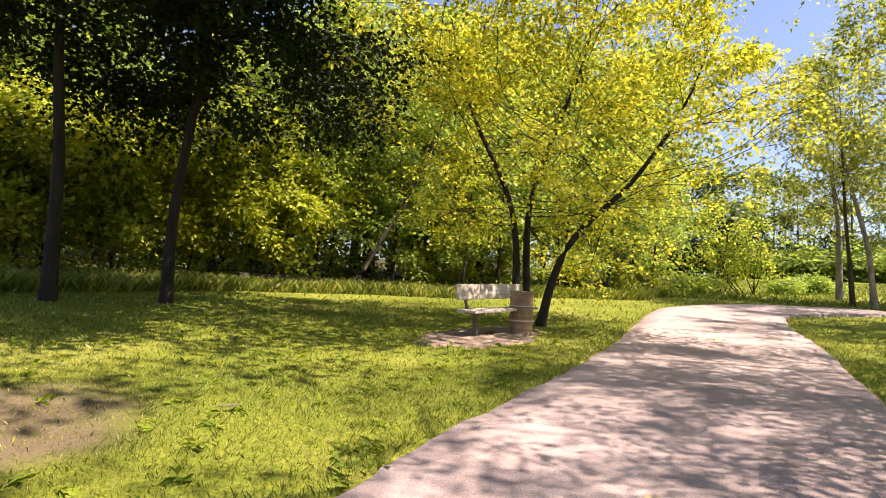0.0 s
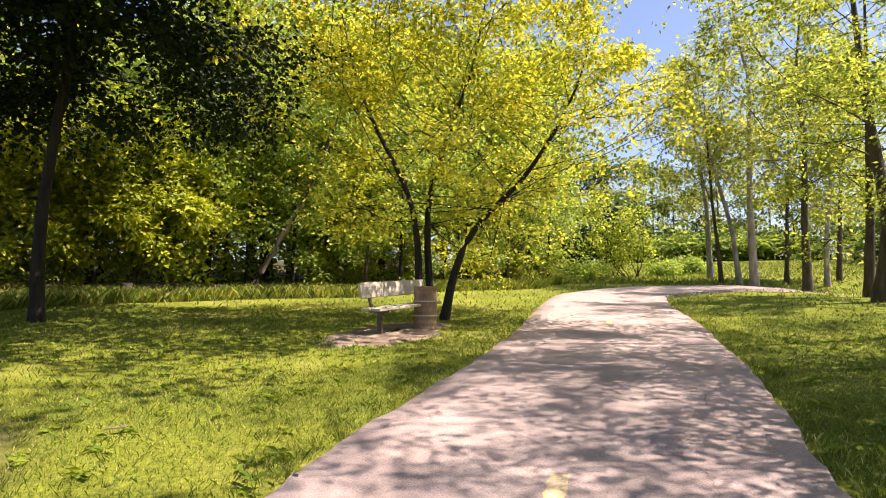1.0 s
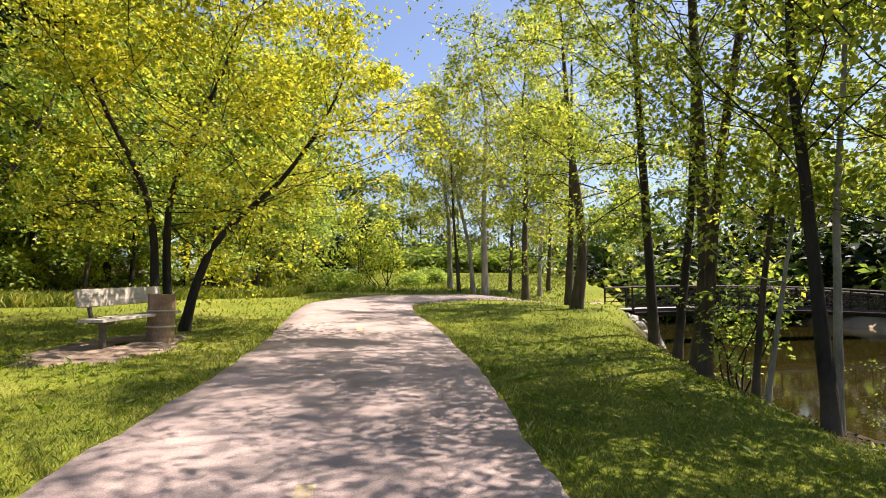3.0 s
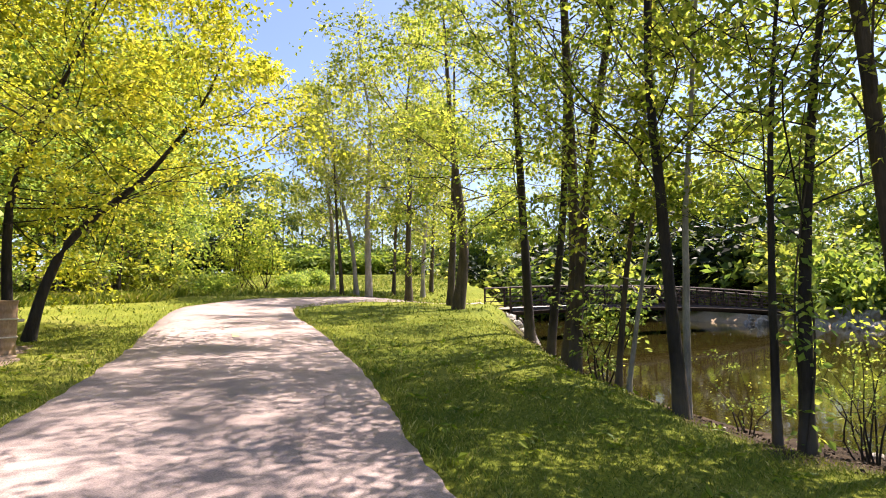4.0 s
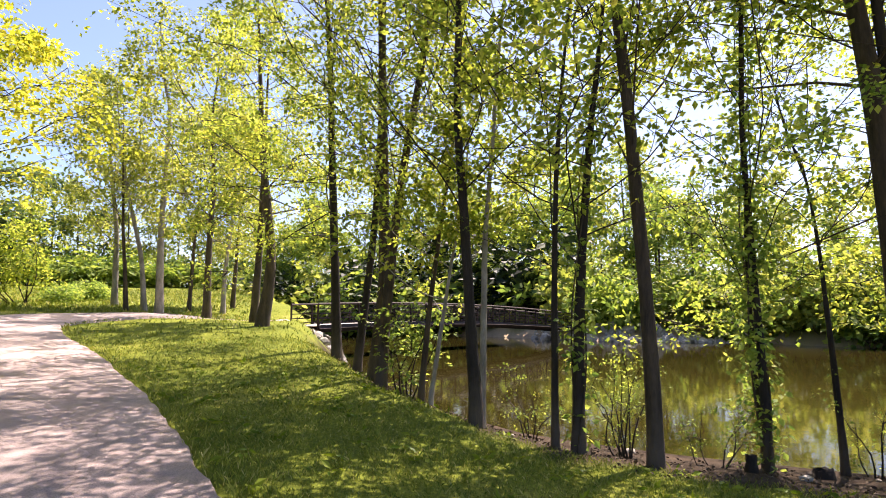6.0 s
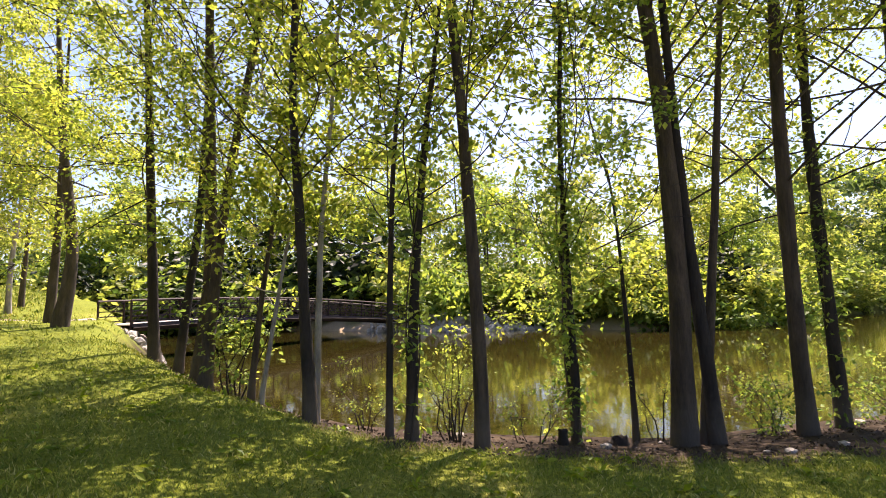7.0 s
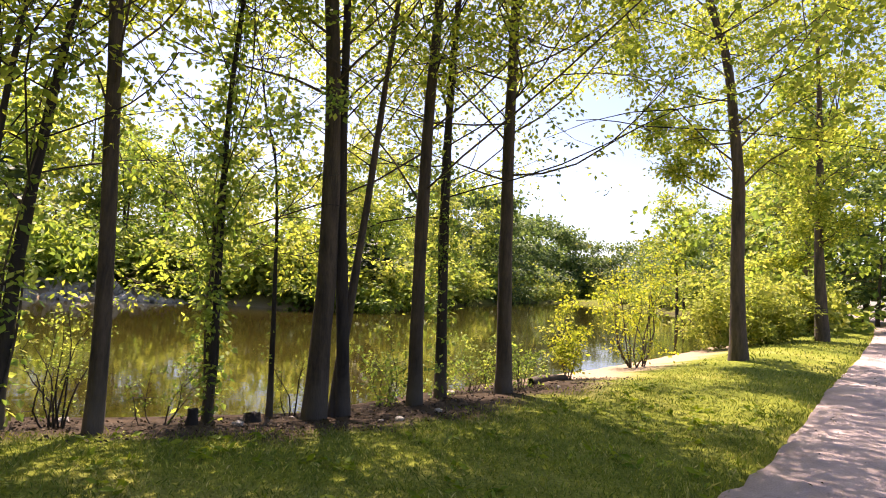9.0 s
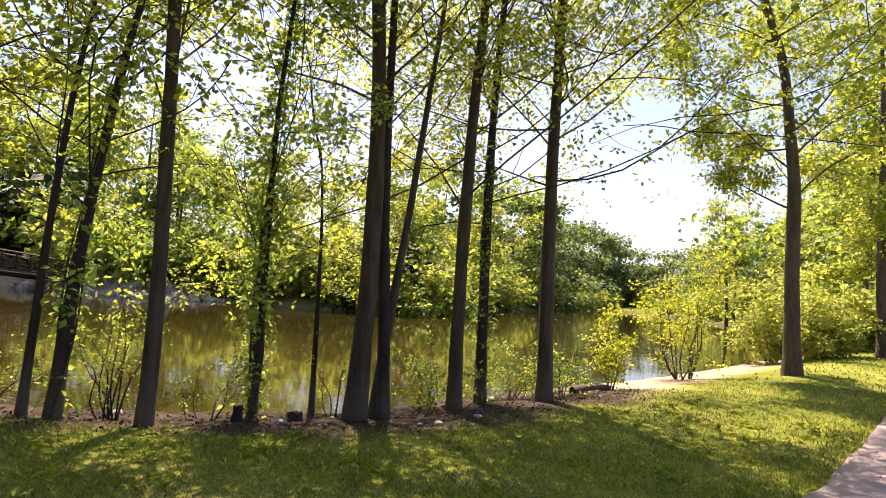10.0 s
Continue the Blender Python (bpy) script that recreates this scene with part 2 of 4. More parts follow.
def tube(points, radii, sides=8, wobble=0.0, rng=None):
    """Rings round a line of points: verts and quads."""
    p = np.asarray(points, float)
    t = np.gradient(p, axis=0)
    t /= np.linalg.norm(t, axis=1, keepdims=True) + 1e-9
    ref = np.where(np.abs(t[:, 2:3]) > 0.9, [[1.0, 0, 0]], [[0, 0, 1.0]])
    u = np.cross(t, ref)
    u /= np.linalg.norm(u, axis=1, keepdims=True) + 1e-9
    v = np.cross(t, u)
    a = np.linspace(0, 2 * np.pi, sides, endpoint=False)
    r = np.asarray(radii, float)[:, None] * np.ones((1, sides))
    if wobble and rng is not None:
        r = r * (1 + wobble * rng.standard_normal(r.shape))
    ring = p[:, None] + r[..., None] * (np.cos(a)[None, :, None] * u[:, None] + np.sin(a)[None, :, None] * v[:, None])
    n = len(p)
    i, j = np.meshgrid(np.arange(n - 1), np.arange(sides), indexing="ij")
    k = (j + 1) % sides
    f = np.stack([i * sides + j, i * sides + k, (i + 1) * sides + k, (i + 1) * sides + j], -1).reshape(-1, 4)
    return ring.reshape(-1, 3), f


def smooth_line(points, n):
    """A soft line through a few points."""
    p = np.asarray(points, float)
    s = np.r_[0, np.cumsum(np.linalg.norm(np.diff(p, axis=0), axis=1))]
    t = np.linspace(0, s[-1], n)
    out = np.stack([np.interp(t, s, p[:, c]) for c in range(p.shape[1])], 1)
    for _ in range(2):
        out[1:-1] = (out[:-2] + 2 * out[1:-1] + out[2:]) / 4
    return out


def leaves(centres, spread, count, size, rng, flat=0.55, narrow=0.62, spray=1):
    """Small folded leaves round the centres: verts and quads. spray: leaves that share one twig end and lie in one tilted plane."""
    c = np.repeat(np.asarray(centres, float), count, axis=0)
    n = len(c)
    sp = np.repeat(np.broadcast_to(np.asarray(spread, float), (len(centres),)), count)[:, None]
    g = np.arange(n) // spray
    first = g * spray
    off = rng.standard_normal((n, 3))
    off *= (rng.random((n, 1)) ** 0.4) / (np.linalg.norm(off, axis=1, keepdims=True) + 1e-9)
    pos = (c + off * sp * np.array([1, 1, flat]))[first]
    if spray > 1:
        nrm = (rng.standard_normal((n, 3)) * 0.5 + [0, 0, 0.9])[first]
        nrm /= np.linalg.norm(nrm, axis=1, keepdims=True)
        along = rng.standard_normal((n, 3))
        along -= nrm * np.sum(along * nrm, axis=1, keepdims=True)
        along /= np.linalg.norm(along, axis=1, keepdims=True) + 1e-9
        pos = pos + along * size * spray ** 0.5 * 0.85 * rng.random((n, 1)) ** 0.6 + rng.standard_normal((n, 3)) * size * 0.25
        along = along + [0, 0, -0.35] + rng.standard_normal((n, 3)) * 0.35
        up = nrm + rng.standard_normal((n, 3)) * 0.3
    else:
        along = rng.standard_normal((n, 3)) * [1, 1, 0.55] + [0, 0, -0.25]
        up = rng.standard_normal((n, 3)) * 0.75 + [0, 0, 0.9]
    along /= np.linalg.norm(along, axis=1, keepdims=True)
    side = np.cross(along, up)
    side /= np.linalg.norm(side, axis=1, keepdims=True) + 1e-9
    up = np.cross(side, along)
    ln = (size * (0.6 + 0.8 * rng.random(n)))[:, None]
    w = ln * narrow * 0.5
    v = np.stack([pos, pos + along * ln * 0.45 + side * w + up * w * 0.25, pos + along * ln, pos + along * ln * 0.45 - side * w + up * w * 0.25], 1)
    return v.reshape(-1, 3), np.arange(4 * n).reshape(-1, 4)


def polar(az, r):
    return r * math.sin(radians(az)), r * math.cos(radians(az))


# ---- the lie of the land ----
BANK_Y = [-400, -135, -77, -45, -30, -19, -12.2, -8.4, -5.4, -3.3, -1.1, .5, 1.4, 3.4, 5.3, 8.5, 13.5, 20, 45, 120, 400]
BANK_X = [380, 116, 49, 23, 13.2, 9.6, 7.6, 6.85, 6.1, 5.5, 6.0, 6.5, 6.9, 8.7, 11.1, 15.3, 25.5, 34, 60, 130, 400]
FAR_Y = [-400, -140, -70, -38, -25, -18, -13.6, -7.8, -1.5, 5, 20, 60, 400]
FAR_X = [385, 124, 80, 54, 41.6, 37, 37.5, 44, 43, 48, 60, 95, 430]
WATER_Z = -0.45


def ramp01(a, b, v):
    s = np.clip((v - a) / (b - a), 0, 1)
    return s * s * (3 - 2 * s)


def from_bank(x, y):
    return (x - np.interp(y, BANK_Y, BANK_X)) * 0.85


def height(x, y):
    x, y = np.asarray(x, float), np.asarray(y, float)
    r, az = np.hypot(x, y), np.degrees(np.arctan2(x, y))
    c = np.clip((88 - np.abs(az - 10)) / 40, 0, 1)
    c = c * c * (3 - 2 * c)
    base = 0.066 * np.minimum(r, 85) * c + 0.012 * np.clip(r - 10, 0, 60) * (1 - c)
    base = base + 0.03 * np.sin(x * 0.9 + 1) * np.sin(y * 0.7) * ramp01(3, 8, r)
    base = base - 0.75 * np.exp(-((x - 24) ** 2 + (y - 14) ** 2) / 16)
    d = from_bank(x, y)
    z = base + (WATER_Z - 0.05 - base) * ramp01(-1.0, 3.2, d) - 0.9 * ramp01(3.0, 7, d)
    e = (x - np.interp(y, FAR_Y, FAR_X)) * 0.85
    far = WATER_Z - 0.95 + 2.0 * ramp01(-2.0, 1.8, e) + 1.0 * ramp01(1.8, 14, e)
    return np.where(e > -2.2, far, z)


def ground_z(x, y):
    return float(height(x, y))


# centre line of the path, from behind the camera to the bridge
PATH_LINE = [(52, -130), (27, -80), (16, -52), (10, -35), (6.3, -23), (3.1, -12.4), (1.92, -8.6), (0.82, -5.1), (0.4, -2.5), (0.36, -0.3),
             (0.87, 1.68), (1.97, 3.38), (3.96, 5.58), (5.3, 7.2), (6.9, 9.4), (8.6, 11.8), (10.3, 14.4), (12.3, 16.6), (15.0, 17.8), (18.5, 17.0), (22, 15.1), (24.6, 13.5)]
PATH_HALF = 1.74


def spline(points, n):
    """A Catmull-Rom curve, evenly stepped."""
    p = np.asarray(points, float)
    p = np.concatenate([[2 * p[0] - p[1]], p, [2 * p[-1] - p[-2]]])
    out = []
    for a, b, c, d in zip(p, p[1:], p[2:], p[3:]):
        for t in np.linspace(0, 1, 40, endpoint=False):
            out.append(0.5 * (2 * b + (c - a) * t + (2 * a - 5 * b + 4 * c - d) * t * t + (3 * b - a - 3 * c + d) * t ** 3))
    out = np.array(out + [p[-2]])
    for _ in range(1200):
        out[1:-1] = (out[:-2] + 2 * out[1:-1] + out[2:]) / 4
    s = np.r_[0, np.cumsum(np.linalg.norm(np.diff(out, axis=0), axis=1))]
    t = np.linspace(0, s[-1], n)
    return np.stack([np.interp(t, s, out[:, c]) for c in (0, 1)], 1)


path_mid = spline(PATH_LINE, 420)


def from_path(x, y):
    q = np.stack([np.ravel(x), np.ravel(y)], 1)
    best = np.full(len(q), 1e9)
    for k in range(0, len(path_mid), 1):
        best = np.minimum(best, (q[:, 0] - path_mid[k, 0]) ** 2 + (q[:, 1] - path_mid[k, 1]) ** 2)
    return np.sqrt(best).reshape(np.shape(x))


def wood_floor(x, y):
    """1 under the wood beyond the lawn."""
    az, r = np.degrees(np.arctan2(x, y)), np.hypot(x, y)
    edge = np.interp(az, [-180, -60, -30, -12, 0, 12, 30, 34, 36, 180], [12, 11, 15, 20, 21, 22, 27, 34, 400, 400])
    return ramp01(-0.5, 1.5, r - edge)


def build_ground():
    n = 230
    u = np.linspace(-1, 1, n)
    s = 700 * np.sinh(6.2 * u) / np.sinh(6.2)
    gx, gy = np.meshgrid(s + 3, s + 1, indexing="ij")
    z = height(gx, gy)
    d = from_bank(gx, gy)
    soil = ramp01(-0.35, 0.25, d - 1.1 * ramp01(7, 12, -gy) - 0.9 * ramp01(6, 9, gy) + 0.25 * np.sin(gy * 2.3) + 0.18 * np.sin(gy * 5.1 + gx))
    soil *= 1 - 0.8 * ramp01(-0.3, 1.0, gx - np.interp(gy, FAR_Y, FAR_X))
    soil = np.maximum(soil, wood_floor(gx, gy) * 0.85)
    edge = gx - np.interp(gy, FAR_Y, FAR_X)
    shore = ramp01(-2.2, -1.2, edge) * (1 - ramp01(1.2, 3.0, edge)) * ramp01(-9, -6, gy) * (1 - ramp01(13, 16, gy))
    soil = np.maximum(soil, shore)
    bx, by = polar(-26, 5.3)
    soil = np.maximum(soil, 0.9 * (1 - ramp01(0.55, 1.25, np.hypot((gx - bx), (gy - by) * 0.8) + 0.2 * np.sin(gx * 5) * np.sin(gy * 6))))
    z = z - 0.07 * (1 - ramp01(1.6, 2.2, from_path(gx, gy)))
    i, j = np.meshgrid(np.arange(n - 1), np.arange(n - 1), indexing="ij")
    f = np.stack([i * n + j, (i + 1) * n + j, (i + 1) * n + j + 1, i * n + j + 1], -1).reshape(-1, 4)
    me = array_mesh("ground", np.stack([gx, gy, z], -1).reshape(-1, 3), f, True)
    at = me.attributes.new("soil", "FLOAT", "POINT")
    at.data.foreach_set("value", soil.astype(np.float32).ravel())
    at = me.attributes.new("sand", "FLOAT", "POINT")
    heap = 0.32 * (1 - ramp01(0.6, 1.3, np.hypot(gx - bx, (gy - by) * 0.8)))
    at.data.foreach_set("value", np.maximum(np.maximum(heap, shore), ramp01(7.5, 10.5, -gy + 0.8 * np.sin(gx * 3)) * ramp01(-40, -14, gy)).astype(np.float32).ravel())
    tagged(link_mesh("ground", me, GROUND), "mown green lawn sloping to a bare earth river bank", "ground", kind="structure")


def build_path():
    """A slab of worn asphalt with a slightly ragged edge."""
    t = np.gradient(path_mid, axis=0)
    t /= np.linalg.norm(t, axis=1, keepdims=True)
    nrm = np.stack([t[:, 1], -t[:, 0]], 1)
    rng = np.random.default_rng(5)
    across = np.array([-1, -0.97, -0.7, -0.35, 0, 0.35, 0.7, 0.97, 1])
    verts = []
    # finer steps near the camera
    k = np.linspace(0, 419, 1400)
    mid = np.stack([np.interp(k, np.arange(420), path_mid[:, c]) for c in (0, 1)], 1)
    nn = np.stack([np.interp(k, np.arange(420), nrm[:, c]) for c in (0, 1)], 1)
    jag = np.convolve(rng.standard_normal(len(k)), np.ones(3) / 3, "same") * 0.03
    jag2 = np.convolve(rng.standard_normal(len(k)), np.ones(3) / 3, "same") * 0.03
    for a in across:
        w = PATH_HALF * a + (np.where(a < 0, jag, jag2) if abs(a) > 0.95 else 0)
        xy = mid + nn * np.reshape(w, (-1, 1))
        z = height(xy[:, 0], xy[:, 1]) + (0.022 if abs(a) < 1 else -0.1) + 0.012 * (1 - a * a)
        verts.append(np.c_[xy, z])
    v = np.stack(verts, 1)
    n, w = v.shape[:2]
    i, j = np.meshgrid(np.arange(n - 1), np.arange(w - 1), indexing="ij")
    f = np.stack([i * w + j, i * w + j + 1, (i + 1) * w + j + 1, (i + 1) * w + j], -1).reshape(-1, 4)
    tagged(link_mesh("path", array_mesh("path", v.reshape(-1, 3), f, True), ASPHALT), "pale pinkish worn asphalt footpath with ragged edges", "path", kind="structure")


def build_water():
    bm = bmesh.new()
    rows = []
    for y in np.concatenate([np.linspace(-150, -20, 30), np.linspace(-19, 20, 60), np.linspace(22, 300, 20)]):
        a = float(np.interp(y, BANK_Y, BANK_X)) - 1
        b = max(a + 1, float(np.interp(y, FAR_Y, FAR_X)) + 3)
        rows.append([bm.verts.new((a + (b - a) * k / 8, y, WATER_Z)) for k in range(9)])
    for r0, r1 in zip(rows, rows[1:]):
        for k in range(8):
            bm.faces.new((r0[k], r0[k + 1], r1[k + 1], r1[k]))
    tagged(part("water", bm, WATER_MAT, None, "", True), "calm brown river water mirroring trees and sky", "water", kind="structure")


build_ground()
build_path()
build_water()


# ---- trees ----
def tree(name, label, az, r, dia, tall, lean, leaf, bark, seed, clear=0.4, reach=2.2, size=0.1, limbs=12, per=60, clumps=5, category="tree",
         group="", rise=0.65, puff=0.55, flat=0.7, twigs=5, vase=False, spray=8, gaps=-0.5):
    """A tree: a tapered trunk along its leaning line, limbs and a crown of small leaves. lean: height and sideways shift, as seen from the lawn."""
    rng = np.random.default_rng(seed)
    x, y = polar(az, r)
    z = ground_z(x, y)
    side = np.array([math.cos(radians(az)), -math.sin(radians(az)), 0.0])
    root = tagged(new(name), label, category, group)
    root.location = (x, y, z)
    pts = [(-0.25, lean[0][1] if lean else 0.0)] + list(lean)
    if pts[-1][0] < tall:
        h0, d0 = pts[-1]
        slope = (pts[-1][1] - pts[-2][1]) / max(0.5, pts[-1][0] - pts[-2][0])
        pts.append((tall, d0 + 0.5 * slope * (tall - h0)))
    drift = rng.standard_normal(2) * 0.02 * tall
    fwd = np.array([math.sin(radians(az)), math.cos(radians(az)), 0.0])
    raw = np.array([side * d + fwd * drift[0] * max(0, h / tall) ** 1.5 + np.array([0, 0, h]) for h, d in pts])
    line = smooth_line(raw, 26)
    hh = np.clip(line[:, 2] / tall, 0, 1)
    rad = dia / 2 * (1 - 0.88 * hh ** 0.9) + dia * 0.16 * np.exp(-np.maximum(line[:, 2], 0) / (dia * 0.9 + 0.05))
    v, f = tube(line, rad, 10, 0.05, rng)
    link_mesh("trunk", array_mesh("trunk", v, f, True), bark, root)
    tips, spread = [], []
    for i in range(limbs):
        s = clear + (1 - clear) * (i + 0.6 * rng.random()) / limbs
        p0 = np.array([np.interp(s * tall, line[:, 2], line[:, c]) for c in range(3)])
        a = i * 2.4 + rng.random() * 1.2
        ln = reach * (0.55 + 0.6 * rng.random()) * (1.15 - 0.75 * max(0.0, (s - clear) / (1 - clear)) ** 1.6)
        if vase:
            u = (s - clear) / (1 - clear)
            ln = reach * (0.7 + 0.4 * rng.random()) * (0.4 + 1.1 * u if u < 0.55 else 1.45 - 0.8 * u)
        d = np.array([math.cos(a), math.sin(a), rise + 0.3 * rng.standard_normal()])
        q = p0 + d * ln * 0.5 + rng.standard_normal(3) * 0.12 * ln
        e = p0 + d * ln + np.array([0, 0, 0.12 * ln]) + rng.standard_normal(3) * 0.1 * ln
        bl = smooth_line([p0, p0 * 0.7 + q * 0.3 + rng.standard_normal(3) * 0.05 * ln, q, q * 0.5 + e * 0.5 + rng.standard_normal(3) * 0.09 * ln, e], 7)
        r0 = max(0.008, dia * 0.08 * (1.1 - 0.7 * s))
        bv, bf = tube(bl, np.linspace(r0, 0.006, 7), 5)
        for _ in range(twigs):
            k = 2 + int(rng.integers(0, 5))
            w = bl[k] + (rng.standard_normal(3) * [0.6, 0.6, 0.35] + d * 0.5) * ln * 0.4
            tv, tf = tube(smooth_line([bl[k], (bl[k] + w) / 2 + rng.standard_normal(3) * 0.04 * ln, w], 4), np.linspace(r0 * 0.5, 0.004, 4), 4)
            bf = np.concatenate([bf, tf + len(bv)])
            bv = np.concatenate([bv, tv])
            tips += [w, bl[k] * 0.35 + w * 0.65]
            spread += [puff * ln * (0.3 + 0.25 * rng.random()), puff * ln * 0.35]
        link_mesh("branch", array_mesh("branch", bv, bf, True), bark, root)
        for k in range(clumps):
            g = 0.35 + 0.65 * (k + rng.random()) / clumps
            tips.append(bl[min(6, int(g * 6))] + rng.standard_normal(3) * [0.3, 0.3, 0.2] * ln * 0.55)
            spread.append(puff * ln * (0.35 + 0.4 * rng.random()))
    leafy = np.sin(np.array(tips) * 1.5 + seed).sum(axis=1) + 0.8 * rng.standard_normal(len(tips)) > gaps
    lv, lf = leaves(np.array(tips)[leafy], np.array(spread)[leafy], per, size, rng, flat, 0.66, spray)
    link_mesh("crown", array_mesh("crown", lv, lf), leaf, root)
    return root


BANKTREE = "slender grey-barked tree on the earth river bank"
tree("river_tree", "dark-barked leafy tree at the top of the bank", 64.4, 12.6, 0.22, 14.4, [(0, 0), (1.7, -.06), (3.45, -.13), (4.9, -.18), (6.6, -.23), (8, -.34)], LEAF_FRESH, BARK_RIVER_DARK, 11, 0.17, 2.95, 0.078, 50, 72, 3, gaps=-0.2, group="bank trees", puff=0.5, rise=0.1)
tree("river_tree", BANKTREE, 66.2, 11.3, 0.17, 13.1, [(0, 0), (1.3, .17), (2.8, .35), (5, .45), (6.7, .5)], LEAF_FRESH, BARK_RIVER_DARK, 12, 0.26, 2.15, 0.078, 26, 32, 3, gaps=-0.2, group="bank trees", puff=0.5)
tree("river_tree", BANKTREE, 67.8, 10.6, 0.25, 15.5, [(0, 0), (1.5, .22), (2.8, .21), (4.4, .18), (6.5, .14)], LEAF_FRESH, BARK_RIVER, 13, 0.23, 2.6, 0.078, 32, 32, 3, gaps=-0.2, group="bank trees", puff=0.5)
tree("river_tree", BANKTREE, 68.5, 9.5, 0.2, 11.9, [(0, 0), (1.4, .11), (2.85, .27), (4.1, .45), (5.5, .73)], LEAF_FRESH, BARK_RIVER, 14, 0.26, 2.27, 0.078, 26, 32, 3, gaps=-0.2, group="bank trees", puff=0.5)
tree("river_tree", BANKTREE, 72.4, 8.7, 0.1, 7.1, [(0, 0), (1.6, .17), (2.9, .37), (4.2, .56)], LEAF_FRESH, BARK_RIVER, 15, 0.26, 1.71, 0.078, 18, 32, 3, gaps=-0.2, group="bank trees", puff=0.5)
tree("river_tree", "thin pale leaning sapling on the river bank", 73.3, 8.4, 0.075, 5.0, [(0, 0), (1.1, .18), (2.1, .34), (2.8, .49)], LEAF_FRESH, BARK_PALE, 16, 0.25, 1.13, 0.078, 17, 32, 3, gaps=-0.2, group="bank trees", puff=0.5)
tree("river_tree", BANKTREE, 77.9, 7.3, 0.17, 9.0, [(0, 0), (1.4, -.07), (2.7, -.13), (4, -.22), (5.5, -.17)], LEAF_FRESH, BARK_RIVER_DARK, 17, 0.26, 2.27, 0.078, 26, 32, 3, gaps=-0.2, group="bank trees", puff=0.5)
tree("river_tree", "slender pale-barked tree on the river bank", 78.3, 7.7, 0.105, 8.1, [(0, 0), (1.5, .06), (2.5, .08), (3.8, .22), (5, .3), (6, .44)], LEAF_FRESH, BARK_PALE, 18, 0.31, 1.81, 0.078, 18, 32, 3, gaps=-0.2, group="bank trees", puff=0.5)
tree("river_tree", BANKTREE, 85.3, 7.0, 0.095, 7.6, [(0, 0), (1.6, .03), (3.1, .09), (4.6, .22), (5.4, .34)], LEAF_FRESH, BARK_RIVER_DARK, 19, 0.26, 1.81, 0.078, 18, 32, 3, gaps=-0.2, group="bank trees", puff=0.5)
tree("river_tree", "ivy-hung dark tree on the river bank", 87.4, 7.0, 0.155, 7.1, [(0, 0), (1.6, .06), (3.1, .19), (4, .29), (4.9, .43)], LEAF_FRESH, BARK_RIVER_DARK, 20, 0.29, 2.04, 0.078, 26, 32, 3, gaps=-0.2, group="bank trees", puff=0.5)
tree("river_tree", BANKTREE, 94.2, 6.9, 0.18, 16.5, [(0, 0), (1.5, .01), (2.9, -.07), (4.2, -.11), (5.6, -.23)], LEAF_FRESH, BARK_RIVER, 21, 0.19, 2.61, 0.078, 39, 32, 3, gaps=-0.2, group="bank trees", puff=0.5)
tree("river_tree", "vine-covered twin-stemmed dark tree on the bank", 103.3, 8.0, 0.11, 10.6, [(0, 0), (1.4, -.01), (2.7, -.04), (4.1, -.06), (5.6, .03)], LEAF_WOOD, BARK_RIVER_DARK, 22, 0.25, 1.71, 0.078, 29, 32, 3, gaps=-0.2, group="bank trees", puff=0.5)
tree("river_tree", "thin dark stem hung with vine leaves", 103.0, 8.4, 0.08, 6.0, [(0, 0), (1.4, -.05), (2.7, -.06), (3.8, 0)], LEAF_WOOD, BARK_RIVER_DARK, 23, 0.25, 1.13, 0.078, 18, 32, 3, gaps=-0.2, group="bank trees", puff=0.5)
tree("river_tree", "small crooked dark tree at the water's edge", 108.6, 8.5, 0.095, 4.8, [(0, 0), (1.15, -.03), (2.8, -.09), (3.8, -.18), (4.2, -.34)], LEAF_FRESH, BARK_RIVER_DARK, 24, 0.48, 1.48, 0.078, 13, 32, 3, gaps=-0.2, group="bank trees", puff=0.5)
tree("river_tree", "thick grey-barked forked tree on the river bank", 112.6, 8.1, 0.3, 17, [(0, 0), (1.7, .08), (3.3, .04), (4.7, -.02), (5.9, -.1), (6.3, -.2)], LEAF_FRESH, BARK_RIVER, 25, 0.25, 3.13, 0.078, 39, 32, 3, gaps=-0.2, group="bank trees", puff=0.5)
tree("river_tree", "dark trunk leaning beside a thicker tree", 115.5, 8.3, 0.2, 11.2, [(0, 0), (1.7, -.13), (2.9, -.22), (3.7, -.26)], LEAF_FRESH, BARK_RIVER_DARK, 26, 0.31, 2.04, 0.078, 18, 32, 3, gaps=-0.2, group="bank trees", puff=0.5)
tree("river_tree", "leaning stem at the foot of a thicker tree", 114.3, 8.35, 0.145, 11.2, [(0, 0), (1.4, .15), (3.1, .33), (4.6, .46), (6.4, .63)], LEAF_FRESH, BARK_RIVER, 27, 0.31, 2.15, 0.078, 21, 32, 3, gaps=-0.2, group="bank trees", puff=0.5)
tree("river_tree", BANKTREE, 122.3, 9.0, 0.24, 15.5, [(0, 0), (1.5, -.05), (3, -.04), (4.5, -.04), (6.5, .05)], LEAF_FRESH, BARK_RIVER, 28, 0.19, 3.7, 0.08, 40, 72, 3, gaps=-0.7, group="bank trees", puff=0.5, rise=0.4)
